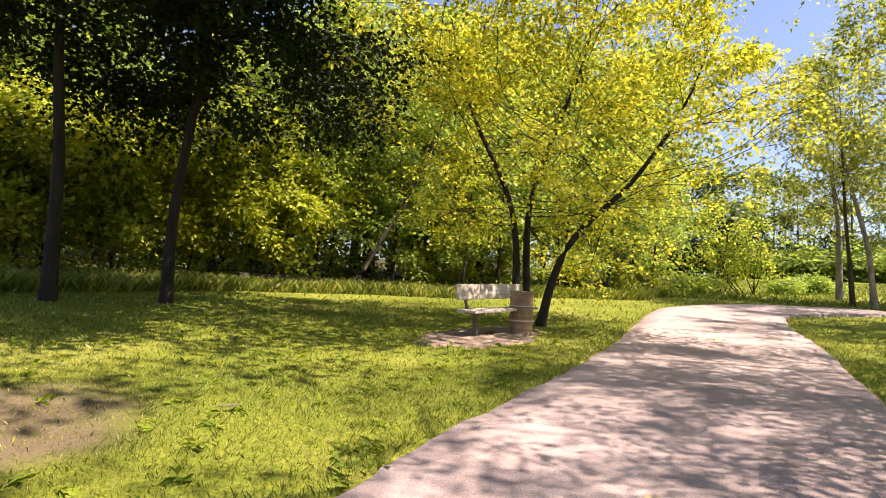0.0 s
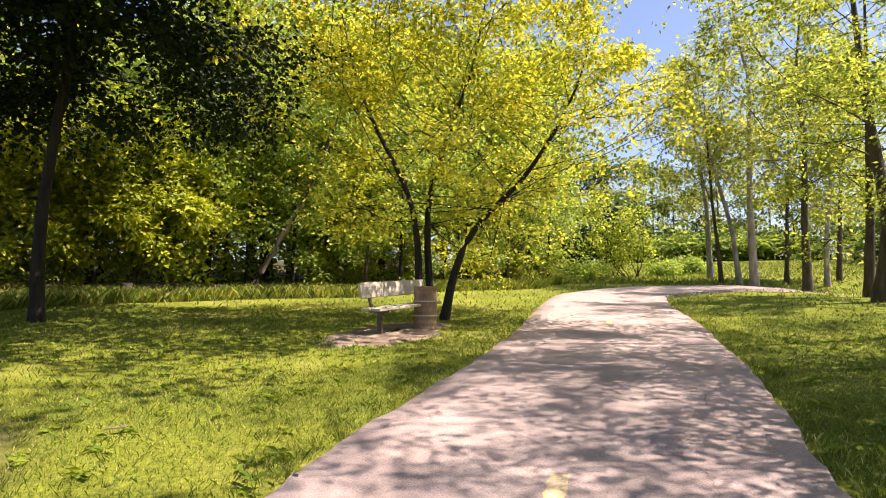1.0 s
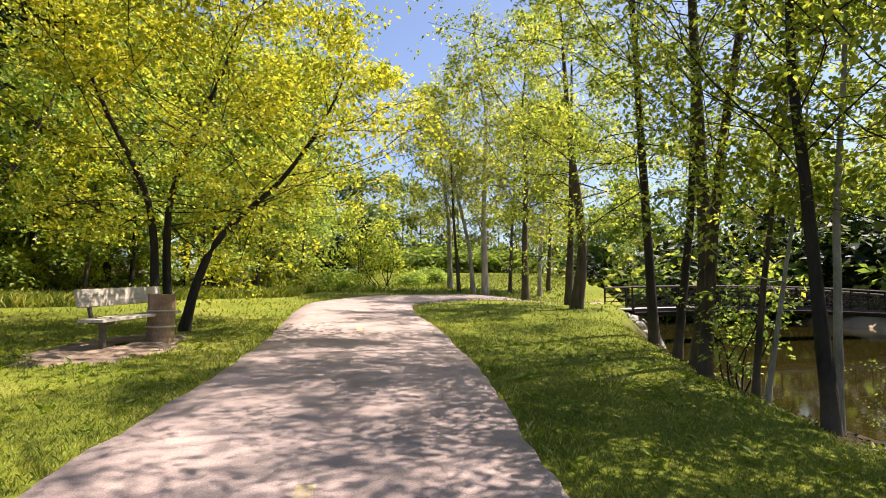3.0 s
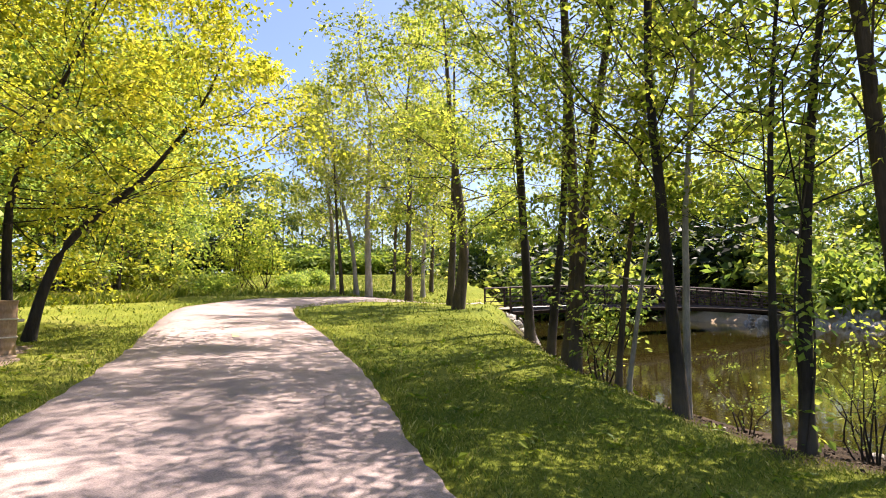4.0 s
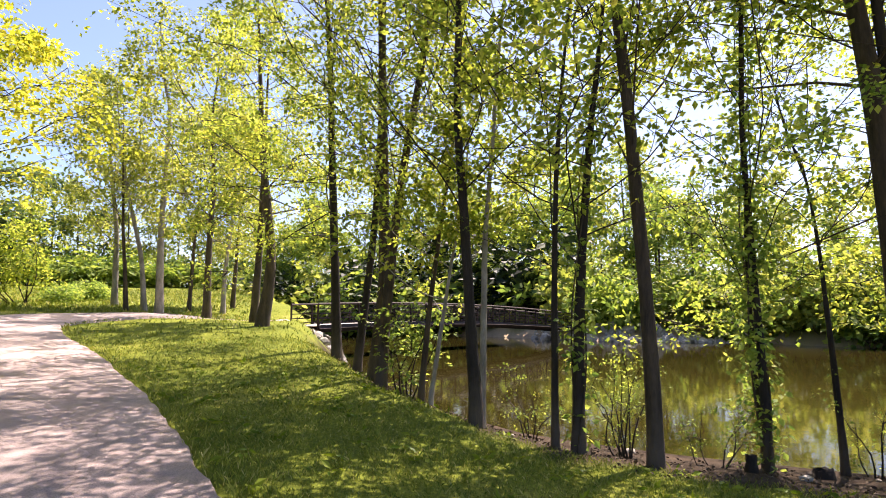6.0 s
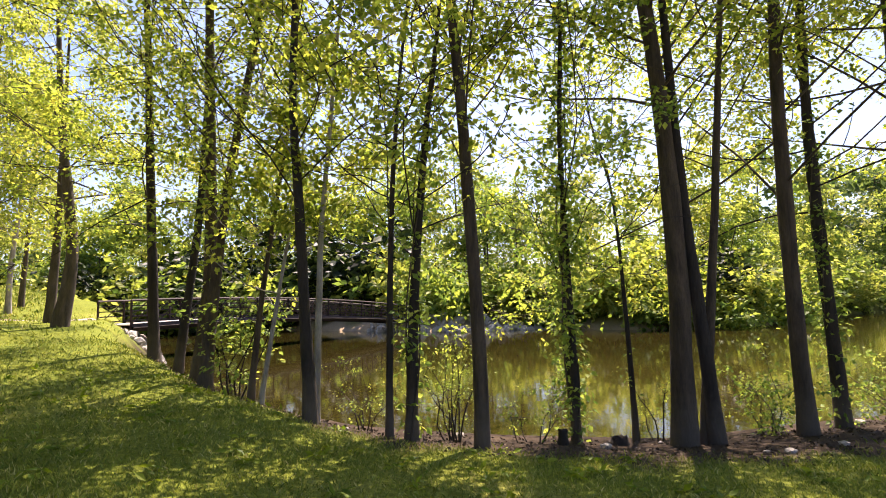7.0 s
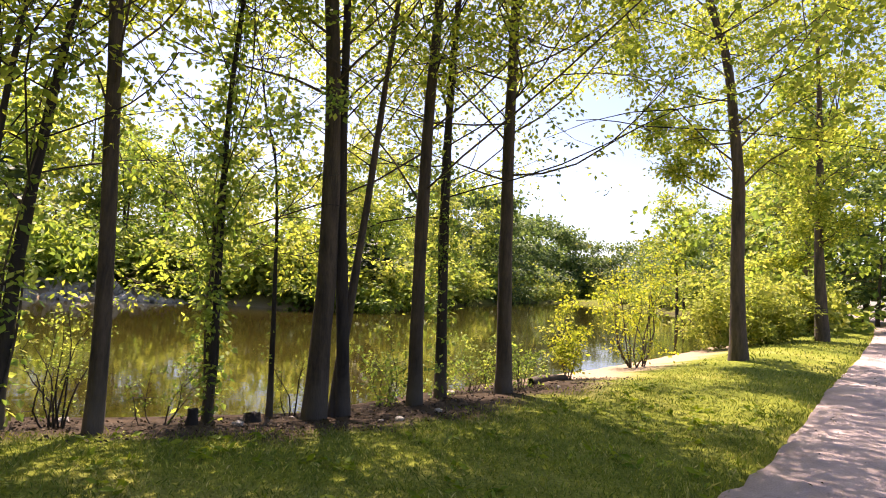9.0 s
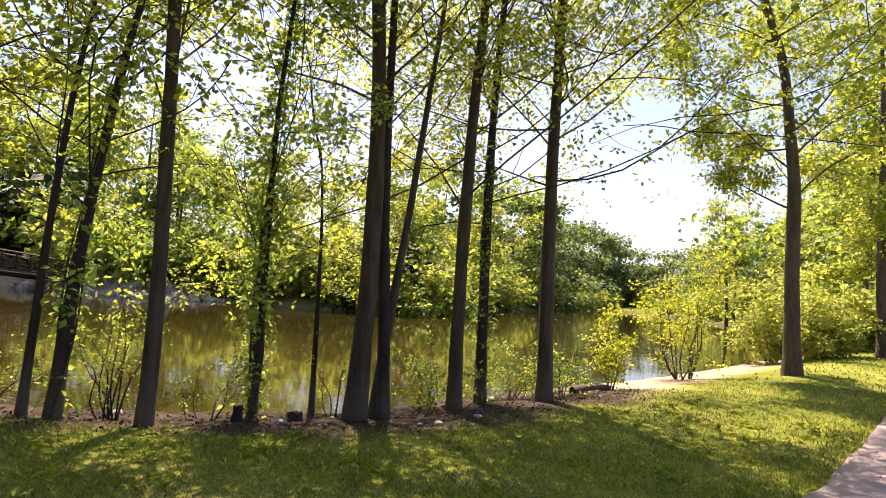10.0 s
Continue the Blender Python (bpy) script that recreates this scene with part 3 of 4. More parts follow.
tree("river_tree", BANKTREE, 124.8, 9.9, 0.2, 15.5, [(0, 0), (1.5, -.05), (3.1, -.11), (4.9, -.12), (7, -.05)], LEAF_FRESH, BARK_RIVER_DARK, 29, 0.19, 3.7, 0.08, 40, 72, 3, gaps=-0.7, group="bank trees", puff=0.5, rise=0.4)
tree("river_tree", BANKTREE, 130.9, 10.0, 0.27, 16, [(0, 0), (1.4, -.05), (3.1, -.1), (4.8, -.1), (6.7, -.1)], LEAF_FRESH, BARK_RIVER, 30, 0.22, 3.2, 0.08, 55, 72, 3, gaps=-0.7, group="bank trees", puff=0.45, rise=0.4)
tree("lawn_tree", "tall forked grey tree standing in the lawn", 151.7, 16.9, 0.42, 16, [(0, 0), (2.1, -.1), (4.7, -.07), (6.4, -.25), (8.2, -.41), (9.8, -.97)], LEAF_FRESH, BARK, 31, 0.25, 5.4, 0.115, 36, 112, 3, group="lawn trees", puff=0.42, vase=True, gaps=-1.2, rise=0.7)
tree("lawn_tree", "tall grey tree beside the path in the lawn", 157.8, 28.0, 0.46, 16, [(0, 0), (3.75, -.18), (7.5, -.17), (11.4, -.23), (13.3, -.35)], LEAF_FRESH, BARK, 32, 0.2, 5.4, 0.129, 28, 112, 3, group="lawn trees", puff=0.45, vase=True, gaps=-1.2, rise=0.7)

# pale poplars on the rise
POP = "tall thin pale-barked poplar with sparse spring leaves"
for k, (az, r, dia, tall, lean) in enumerate([
        (45.1, 31, .3, 10.5, [(0, 0), (3.5, -.06), (6.7, -.48)]), (48.6, 27, .34, 12.5, [(0, 0), (3.3, -.08), (6, -.02), (8.4, .1), (10.5, -.3)]),
        (47.4, 28, .24, 10, [(0, 0), (2.3, -.19), (5, -.83), (6.8, -1.2)]), (46.0, 28, .2, 9, [(0, 0), (1.4, -.09), (3.4, -.27)]),
        (51.0, 30, .2, 9.5, [(0, 0), (2.7, .1), (5.9, .26)]), (53.9, 30, .24, 10, [(0, 0), (1.7, 0), (4.3, .25)]), (54.7, 32, .24, 10, [(0, 0), (2, .1), (4.8, .25)])]):
    tree("poplar", POP, az, r, dia, tall, lean, LEAF_PALE, BARK_PALE if k in (0, 1, 2, 5) else BARK, 40 + k, 0.25, 2.2, 0.15, 26, 20, 4, group="poplars", rise=0.9, flat=0.9)
tree("poplar", "tall grey poplar at the edge of the rise", 52.5, 24.5, 0.32, 11, [(0, 0), (3, 0), (5.5, .1), (8, -.1), (10, .1)], LEAF_PALE, BARK, 48, 0.28, 2.4, 0.14, 26, 24, 4, group="poplars", rise=0.6)
tree("lawn_tree", "leafy tree with a stout grey trunk above the bank", 57.3, 18.3, 0.37, 10.5, [(0, 0), (1, .19), (2, .27), (3.8, .07), (5.6, -.12)], LEAF_FRESH, BARK, 49, 0.25, 3.00, 0.092, 25, 72, 3, group="lawn trees", puff=0.42, rise=0.1)
tree("lawn_tree", "leafy tree behind a stouter one at the bank", 56.6, 20.5, 0.28, 10, [(0, 0), (1.2, .08), (2.5, .13)], LEAF_FRESH, BARK, 50, 0.3, 2.60, 0.092, 16, 72, 3, group="lawn trees", puff=0.42, rise=0.2)

# the yellow-green tree behind the bench, three stems
YT = "spreading yellow-green spring tree behind the bench"
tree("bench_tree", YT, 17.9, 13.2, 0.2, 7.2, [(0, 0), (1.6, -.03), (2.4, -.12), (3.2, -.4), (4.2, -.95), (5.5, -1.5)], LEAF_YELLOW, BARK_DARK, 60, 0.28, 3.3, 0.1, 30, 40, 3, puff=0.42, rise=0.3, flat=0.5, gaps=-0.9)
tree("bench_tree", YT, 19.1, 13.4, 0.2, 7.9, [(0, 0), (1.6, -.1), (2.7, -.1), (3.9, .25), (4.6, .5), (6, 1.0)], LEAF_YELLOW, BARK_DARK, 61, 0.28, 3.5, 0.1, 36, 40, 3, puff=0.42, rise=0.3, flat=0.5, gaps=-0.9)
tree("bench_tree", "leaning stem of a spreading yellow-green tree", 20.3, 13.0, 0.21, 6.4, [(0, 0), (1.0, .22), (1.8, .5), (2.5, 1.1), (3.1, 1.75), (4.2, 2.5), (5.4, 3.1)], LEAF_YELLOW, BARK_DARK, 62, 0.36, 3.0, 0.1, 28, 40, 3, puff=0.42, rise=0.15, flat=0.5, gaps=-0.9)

# trees over the shaded lawn, the shade of their crowns put into the leaf colour
tree("shade_tree", "dense shade tree with shade-darkened leaf colour and a straight black trunk", -23.6, 13.0, 0.27, 12, [(0, 0), (1.5, -.02), (2.9, -.06), (4.1, -.2)], LEAF_DARK_SHADED, BARK_DARK, 70, 0.38, 4.2, 0.14, 34, 120, 3, gaps=-9, group="shade trees", rise=0.05)
tree("shade_tree", "dense shade tree with shade-darkened leaf colour and a straight black trunk", -14.8, 13.5, 0.26, 12, [(0, 0), (1.8, -.03), (3.3, .1), (5, .3)], LEAF_DARK_SHADED, BARK_DARK, 71, 0.38, 3.8, 0.14, 34, 120, 3, gaps=-9, group="shade trees", rise=0.05)
# its crown stays out of view, leaned and spread to shade the left lawn
tree("shade_tree", "large tree with shade-darkened leaf colour and a leaning trunk over the lawn", -33.0, 6.2, 0.3, 14, [(0, -.6), (2.8, 0), (3.4, .1), (6, .9), (10, 3.4), (14, 5.8)], LEAF_DARK_SHADED, BARK_DARK, 72, 0.6, 5.4, 0.17, 28, 80, 3, gaps=-9, group="shade trees", rise=0.1, puff=0.4)
tree("wood_tree", "grey-trunked tree at the edge of the wood", -5.1, 21.5, 0.3, 11, [(0, 0), (2, .25), (3.5, .5), (6.3, .6)], LEAF_WOOD, BARK, 73, 0.3, 2.8, 0.15, 16, 45, group="wood trees")
tree("wood_tree", "thin leaning tree at the edge of the wood", 2.4, 20.0, 0.2, 8, [(0, -.25), (1.6, .56), (3.2, 1.45), (4.7, 2.1), (6.3, 2.6)], LEAF_WOOD, BARK, 74, 0.4, 1.8, 0.15, 10, 35, group="wood trees")


# ---- the woods, from a few grown trees ----
def grove(name, label, spots, protos, group, category="tree"):
    """Copies of grown trees, each turned and sized on its own."""
    rng = np.random.default_rng(len(spots))
    for k, (x, y, tall) in enumerate(spots):
        src, h = protos[k % len(protos)]
        sc = tall / h
        m = Matrix.Translation((x, y, ground_z(x, y) - 0.1)) @ Matrix.Rotation(rng.random() * 6.28, 4, "Z") @ Matrix.Diagonal((sc * (0.9 + 0.25 * rng.random()), sc * (0.9 + 0.25 * rng.random()), sc, 1))
        ob = copy_thing(src, m)
        tagged(ob, label, category, group)


def proto(label, leaf, bark, seed, tall, **kw):
    """A tree grown at a place in the wood, to be copied."""
    return tree("wood_tree", label, kw.pop("az"), kw.pop("r"), kw.pop("dia", 0.3), tall, [(0, 0), (tall * 0.4, 0.2)], leaf, bark, seed, group="wood trees", **kw), tall


WT = "green leafy tree in the dense wood"
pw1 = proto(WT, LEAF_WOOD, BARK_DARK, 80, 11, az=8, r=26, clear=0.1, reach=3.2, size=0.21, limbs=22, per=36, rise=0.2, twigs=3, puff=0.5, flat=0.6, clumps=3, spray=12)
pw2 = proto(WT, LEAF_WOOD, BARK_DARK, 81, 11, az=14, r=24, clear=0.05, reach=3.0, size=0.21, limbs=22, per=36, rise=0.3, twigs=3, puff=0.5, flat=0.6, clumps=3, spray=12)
pw3 = proto(WT, LEAF_FRESH, BARK, 82, 11, az=27, r=31, clear=0.15, reach=3.0, size=0.21, limbs=22, per=36, rise=0.3, twigs=3, puff=0.5, flat=0.6, clumps=3, spray=12)
pb1 = proto("yellow-green leafy shrub at the edge of the wood", LEAF_BUSH, BARK, 83, 3.2, az=-19, r=19, dia=0.08, clear=0.05, reach=1.6, size=0.14, limbs=16, per=56, rise=0.7, twigs=3, puff=0.5, flat=0.7, clumps=3, spray=8)
pf1 = proto("tree on the far river bank", LEAF_FAR, BARK, 84, 11, az=98, r=52, clear=0.05, reach=3.6, size=0.27, limbs=18, per=40, rise=0.2, twigs=3, puff=0.5, flat=0.6, clumps=3, spray=10)
pf2 = proto("tree on the far river bank", LEAF_PALE, BARK, 85, 11, az=104, r=54, clear=0.1, reach=3.4, size=0.27, limbs=18, per=40, rise=0.3, twigs=3, puff=0.5, flat=0.6, clumps=3, spray=10)

pf3 = proto("tree on the far river bank", LEAF_DISTANT, BARK, 86, 11, az=131, r=92, clear=0.05, reach=3.6, size=0.5, limbs=14, per=24, rise=0.2, twigs=2, puff=0.55, flat=0.65, clumps=4, spray=6)

rng = np.random.default_rng(3)
spots = []
for az in np.arange(-34, 33, 2.8):
    for row in range(3):
        e = float(np.interp(az, [-60, -30, -12, 0, 12, 30, 34], [21, 24, 25, 23, 24, 30, 38]))
        x, y = polar(az + rng.normal() * 1.0, e + 1.0 + row * 5.5 + rng.random() * 3)
        spots.append((x, y, (8.5 if row == 0 else 11.5) + 3.5 * rng.random() - (2.5 if az < -8 and row == 0 else 0)))
grove("wood_tree", WT, [s for k, s in enumerate(spots) if k % 3 < 2], [pw1, pw2, pw3], "wood trees")
grove("wood_tree", WT, [s for k, s in enumerate(spots) if k % 6 == 2], [pf1], "wood trees")

spots = []
for az, r, tall in ((-2, 21.5, 6.5), (1.5, 22.0, 7.5), (5.5, 21.0, 6.0), (9, 22.0, 7.0), (12.5, 21.5, 5.5), (16, 23, 6.5), (22, 24, 6), (26.5, 26, 6.5), (30.5, 29, 6)):
    x, y = polar(az, r)
    spots.append((x, y, tall))
grove("wood_tree", "low-branched green tree at the edge of the wood", spots, [pw1, pw3, pw2], "wood trees")
spots = []
for az in np.arange(-33, -4, 2.6):
    x, y = polar(az + rng.normal(), 19.3 + rng.random() * 1.8)
    spots.append((x, y, 3.4 + 1.2 * rng.random()))
for az in (8, 12, 16, 24, 27, 30):
    x, y = polar(az, 22 + (az - 8) * 0.3)
    spots.append((x, y, 1.2 + rng.random()))
grove("shrub", "yellow-green leafy shrub at the edge of the wood", spots, [pb1], "shrubs", "shrub")

spots = []
for az in np.arange(29, 62, 1.9):
    x, y = polar(az, 76 + rng.random() * 12)
    spots.append((x, y, 8.5 + 5.5 * rng.random()))
grove("wood_tree", "tree in the belt beyond the meadow", spots, [pf3, pf2], "meadow trees")

spots = []
for az in np.arange(58, 128, 2.9):
    for row in range(2):
        r = float(np.interp(az, [58, 75, 84, 92, 100, 110, 116, 121, 125, 130], [60, 62, 60, 52, 49, 44, 45, 52, 70, 100])) + 2 + row * 8 + 3 * rng.random()
        x, y = polar(az + rng.normal() * 0.6, r)
        if row and 105 < az < 110:
            continue
        spots.append((x, y, ((7 if row == 0 else 14) if az < 97 else (5 if row == 0 else 8.5)) * (0.75 if 103 < az < 111 else 1.25 if az > 111 else 1) + (3 if 103 < az < 111 else 5) * rng.random()))
grove("bank_tree", "leafy tree on the far river bank", spots, [pf1, pf2, pf1], "far bank trees")

spots = []
for k in range(20):
    f = k / 19
    x, y = 62 + f * 70, -42 - f * 105
    spots.append((x + 6 + 8 * rng.random(), y + 4 * rng.normal(), 15 + 4 * f + 4.5 * rng.random()))
for k in range(20):
    f = k / 19
    x, y = 18 + f * 90, -42 - f * 92
    spots.append((x - 6 - 3 * rng.random() + 2 * f, y - 4 * rng.random(), 9 + 6 * rng.random()))
for k in range(9):
    spots.append((60 + k * 10, -152 - 4 * rng.random(), 15 + 5 * rng.random()))
for k in range(9):
    spots.append((112 + k * 4, -140 - 2.2 * k - 3 * rng.random(), 12 + 5 * rng.random()))
grove("bank_tree", "tree along the far reach of the river", spots, [pf3], "far bank trees")
spots = []
for az in np.arange(146, 176, 4.5):
    for row in range(2):
        x, y = polar(az + rng.normal(), 62 + row * 10 + rng.random() * 6)
        if from_path(np.array([x]), np.array([y]))[0] > 5:
            spots.append((x, y, 9 + 5 * rng.random()))
grove("wood_tree", "tree in the wood behind the path", spots, [pw3, pf1], "wood trees")


spots = []
for az in np.arange(145, 172, 1.6):
    for row in range(2):
        x, y = polar(az + rng.normal() * 0.5, 38 + row * 12 + rng.random() * 8)
        if from_path(np.array([x]), np.array([y]))[0] > 4.5 and from_bank(x, y) < -1.5:
            spots.append((x, y, 12 + 6 * rng.random()))
grove("wood_tree", "pale green tree in the wood beside the river", spots, [pf2, pf1, pw3], "wood trees")


# ---- bench, drum and their bare patch ----
def lathe(bm, profile, sides=24):
    """A turned body from radius and height pairs."""
    rings = []
    for r, z in profile:
        rings.append([bm.verts.new((r * math.cos(2 * math.pi * k / sides), r * math.sin(2 * math.pi * k / sides), z)) for k in range(sides)])
    for a, b in zip(rings, rings[1:]):
        for k in range(sides):
            bm.faces.new((a[k], a[(k + 1) % sides], b[(k + 1) % sides], b[k]))
    return rings


def bench():
    root = tagged(new("park_bench"), "weathered pale plank bench on steel legs on bare earth", "bench")
    x, y = 3.15, 10.65
    root.matrix_world = Matrix.Translation((x, y, ground_z(x, y))) @ Matrix.Rotation(radians(90 - 50), 4, "Z") @ Matrix.Rotation(radians(-2.6), 4, "Y") @ Matrix.Scale(1.1, 4)
    # along +x the plank's length, the sitter looks towards -y
    for sx in (-0.72, 0.72):
        bm = bmesh.new()
        box(bm, (0.07, 0.07, 0.56), (sx, 0.0, 0.14), None, 0.008)
        leg = part("leg", bm, BENCH_METAL, root)
        bm = bmesh.new()
        beam(bm, (sx, -0.2, 0.405), (sx, 0.2, 0.395), 0.05, 0.04)
        beam(bm, (sx, 0.16, 0.40), (sx, 0.26, 0.86), 0.05, 0.035)
        beam(bm, (sx, 0.0, 0.36), (sx, -0.17, 0.40), 0.04, 0.03)
        part("bracket", bm, BENCH_METAL, root, "bent flat steel back bracket")
        for sy in (-0.12, 0.1):
            bm = bmesh.new()
            bmesh.ops.create_uvsphere(bm, u_segments=8, v_segments=5, radius=0.016, matrix=Matrix.Translation((sx, sy, 0.462)))
            part("bolt", bm, BENCH_METAL, root)
    for sy, wd in ((-0.095, 0.19), (0.105, 0.19)):
        bm = bmesh.new()
        box(bm, (1.95, wd, 0.045), (0, sy, 0.437), None, 0.008)
        part("seat_plank", bm, BENCH_WOOD, root)
    bm = bmesh.new()
    box(bm, (1.95, 0.045, 0.26), (0, 0.205, 0.74), Matrix.Rotation(radians(-12), 4, "X"), 0.008)
    part("back_plank", bm, BENCH_WOOD, root)


def drum():
    root = tagged(new("waste_drum"), "faded brown ribbed steel drum used as a litter bin", "bin")
    x, y = polar(18.5, 11.4)
    root.location = (x, y, ground_z(x, y) - 0.01)
    root.scale = (1.13, 1.13, 1.08)
    bm = bmesh.new()
    prof = [(0.0, 0.0), (0.2, 0.0)]
    for k in range(40):
        z = 0.015 + 0.75 * k / 39
        rr = 0.2 + 0.004 * math.sin(z * 60)
        for rib in (0.26, 0.52):
            rr += 0.013 * math.exp(-((z - rib) / 0.014) ** 2)
        prof.append((rr, z))
    prof += [(0.208, 0.77), (0.212, 0.785), (0.205, 0.79), (0.196, 0.78), (0.19, 0.3), (0.0, 0.28)]
    lathe(bm, prof, 28)
    part("body", bm, DRUM, root, "", True)
    for zz in (0.26, 0.52):
        bm = bmesh.new()
        lathe(bm, [(0.208, zz - 0.012), (0.218, zz - 0.006), (0.218, zz + 0.006), (0.208, zz + 0.012)], 28)
        part("rib", bm, BENCH_WOOD, root, "pale worn rolling hoop", True)


def bare_patch():
    rng = np.random.default_rng(9)
    n, k = 56, 9
    a = np.linspace(0, 2 * np.pi, n, endpoint=False)
    rim = 1 + 0.10 * np.sin(a * 3 + 1) + 0.07 * np.sin(a * 7) + 0.05 * rng.standard_normal(n)
    ca, sa2 = math.cos(radians(50)), math.sin(radians(50))
    rings = []
    for q in np.linspace(0.12, 1, k):
        u, v = 2.15 * q * rim * np.cos(a), 0.85 * q * rim * np.sin(a)
        rings.append(np.c_[2.9 + u * ca - v * sa2, 10.5 + u * sa2 + v * ca, np.full(n, q)])
    p = np.concatenate(rings)
    z = height(p[:, 0], p[:, 1]) + 0.045 * (1 - p[:, 2] ** 6) - 0.012 + 0.006 * rng.standard_normal(len(p))
    i, j = np.meshgrid(np.arange(k - 1), np.arange(n), indexing="ij")
    f = np.stack([i * n + j, i * n + (j + 1) % n, (i + 1) * n + (j + 1) % n, (i + 1) * n + j], -1).reshape(-1, 4)
    me = array_mesh("bare_patch", np.c_[p[:, :2], z], f, True)
    tagged(link_mesh("bare_patch", me, SOIL), "bare trodden brown earth under the bench", "ground", kind="structure")


bench()
drum()
bare_patch()


def yellow_dash(k0, k1):
    """A worn painted line on the middle of the path."""
    s = np.linspace(k0, k1, 14)
    mid = np.stack([np.interp(s, np.arange(len(path_mid)), path_mid[:, c]) for c in (0, 1)], 1)
    t = np.gradient(mid, axis=0)
    t /= np.linalg.norm(t, axis=1, keepdims=True)
    rng = np.random.default_rng(int(k0))
    v = []
    for sd in (-0.06, 0.06):
        xy = mid + np.stack([t[:, 1], -t[:, 0]], 1) * (sd + 0.008 * rng.standard_normal(len(s)))[:, None]
        v.append(np.c_[xy, height(xy[:, 0], xy[:, 1]) + 0.038])
    p = np.stack(v, 1).reshape(-1, 3)
    f = np.array([[2 * i, 2 * i + 1, 2 * i + 3, 2 * i + 2] for i in range(len(s) - 1)])
    tagged(link_mesh("painted_line", array_mesh("painted_line", p, f), YELLOW_PAINT), "worn yellow centre dash painted on the path", "road marking", "centre dashes")


def nearest_step(x, y):
    return int(np.argmin((path_mid[:, 0] - x) ** 2 + (path_mid[:, 1] - y) ** 2))


step_len = float(np.linalg.norm(path_mid[201] - path_mid[200]))
for mx, my in ((2.1, 3.1), (7.2, 9.8)):
    k = nearest_step(mx, my)
    yellow_dash(k - 0.4 / step_len, k + 0.32 / step_len)


# ---- footbridge ----
def footbridge():
    root = tagged(new("footbridge"), "dark rusty steel footbridge with railings over the river", "bridge")
    a, b = Vector((24.6, 13.5, 1.05)), Vector((45.5, 2.6, 0.45))
    d = (b - a)
    side = Vector((d.y, -d.x, 0)).normalized()
    n = 20

    def at(f, s, up):
        return a + d * f + Vector((0, 0, 0.32 * 4 * f * (1 - f))) + side * s + Vector((0, 0, up))
    half = 1.1
    for k in range(n):
        f0, f1 = k / n, (k + 1) / n
        for j in range(3):
            g0, g1 = f0 + (f1 - f0) * j / 3, f0 + (f1 - f0) * (j + 1) / 3 - 0.001
            bm = bmesh.new()
            m0, m1 = at(g0, 0, 0), at(g1, 0, 0)
            beam(bm, m0, m1, 2 * half - 0.1, 0.05)
            part("deck_board", bm, DECK, root, "", False)
    for s in (-half, half):
        for up, w, h, nm in ((1.02, 0.07, 0.06, "top_rail"), (0.78, 0.03, 0.03, "rail"), (0.56, 0.03, 0.03, "rail"), (0.34, 0.03, 0.03, "rail"), (0.12, 0.03, 0.03, "rail"), (-0.12, 0.12, 0.22, "girder")):
            v, f = tube([at(k / n, s, up) for k in range(n + 1)], [h * 0.75] * (n + 1), 4)
            link_mesh(nm, array_mesh(nm, v, f), STEEL, root)
        for k in range(n + 1):
            bm = bmesh.new()
            beam(bm, at(k / n, s, -0.2), at(k / n, s, 1.02), 0.07, 0.07)
            part("post", bm, STEEL, root)
            if k < n:
                bm = bmesh.new()
                beam(bm, at(k / n, s * 0.98, 0.0 if k < n / 2 else 1.0), at((k + 1) / n, s * 0.98, 1.0 if k < n / 2 else 0.0), 0.03, 0.03)
                part("brace", bm, STEEL, root)
    for f in (0.0, 1.0):
        bm = bmesh.new()
        c = at(f, 0, -0.75)
        q = Vector((d.x, d.y, 0)).to_track_quat("X", "Z").to_matrix().to_4x4()
        box(bm, (0.7, 2.2, 1.1), c, q, 0.03)
        part("abutment", bm, STONE, root, "pale concrete abutment")


footbridge()


# ---- stones ----
def stone_meshes():
    out = []
    for seed in range(5):
        bm = bmesh.new()
        bmesh.ops.create_icosphere(bm, subdivisions=1, radius=0.5)
        rg = np.random.default_rng(seed + 50)
        for v in bm.verts:
            v.co *= 0.75 + 0.45 * rg.random()
            v.co.z *= 0.7
        me = bpy.data.meshes.new("stone")
        bm.to_mesh(me)
        bm.free()
        me.materials.append(STONE)
        out.append(me)
    return out


STONES = stone_meshes()


def riprap():
    root = tagged(new("stone_bank"), "pale broken stones heaped along the far water's edge", "rocks")
    rg = np.random.default_rng(77)
    for k in range(210):
        y = 5.5 - 14.5 * rg.random()
        fx = float(np.interp(y, FAR_Y, FAR_X))
        e = -1.6 + 3.0 * rg.random()
        x = fx + e
        ob = new("stone", STONES[k % 5])
        sc = 0.35 + 0.75 * rg.random() ** 1.6
        ob.parent = root
        ob.matrix_basis = Matrix.Translation((x, y, max(WATER_Z - 0.05, ground_z(x, y)) + sc * 0.12)) @ Euler((rg.random() * 6, rg.random() * 6, rg.random() * 6)).to_matrix().to_4x4() @ Matrix.Diagonal((sc, sc * 0.8, sc * 0.75, 1))


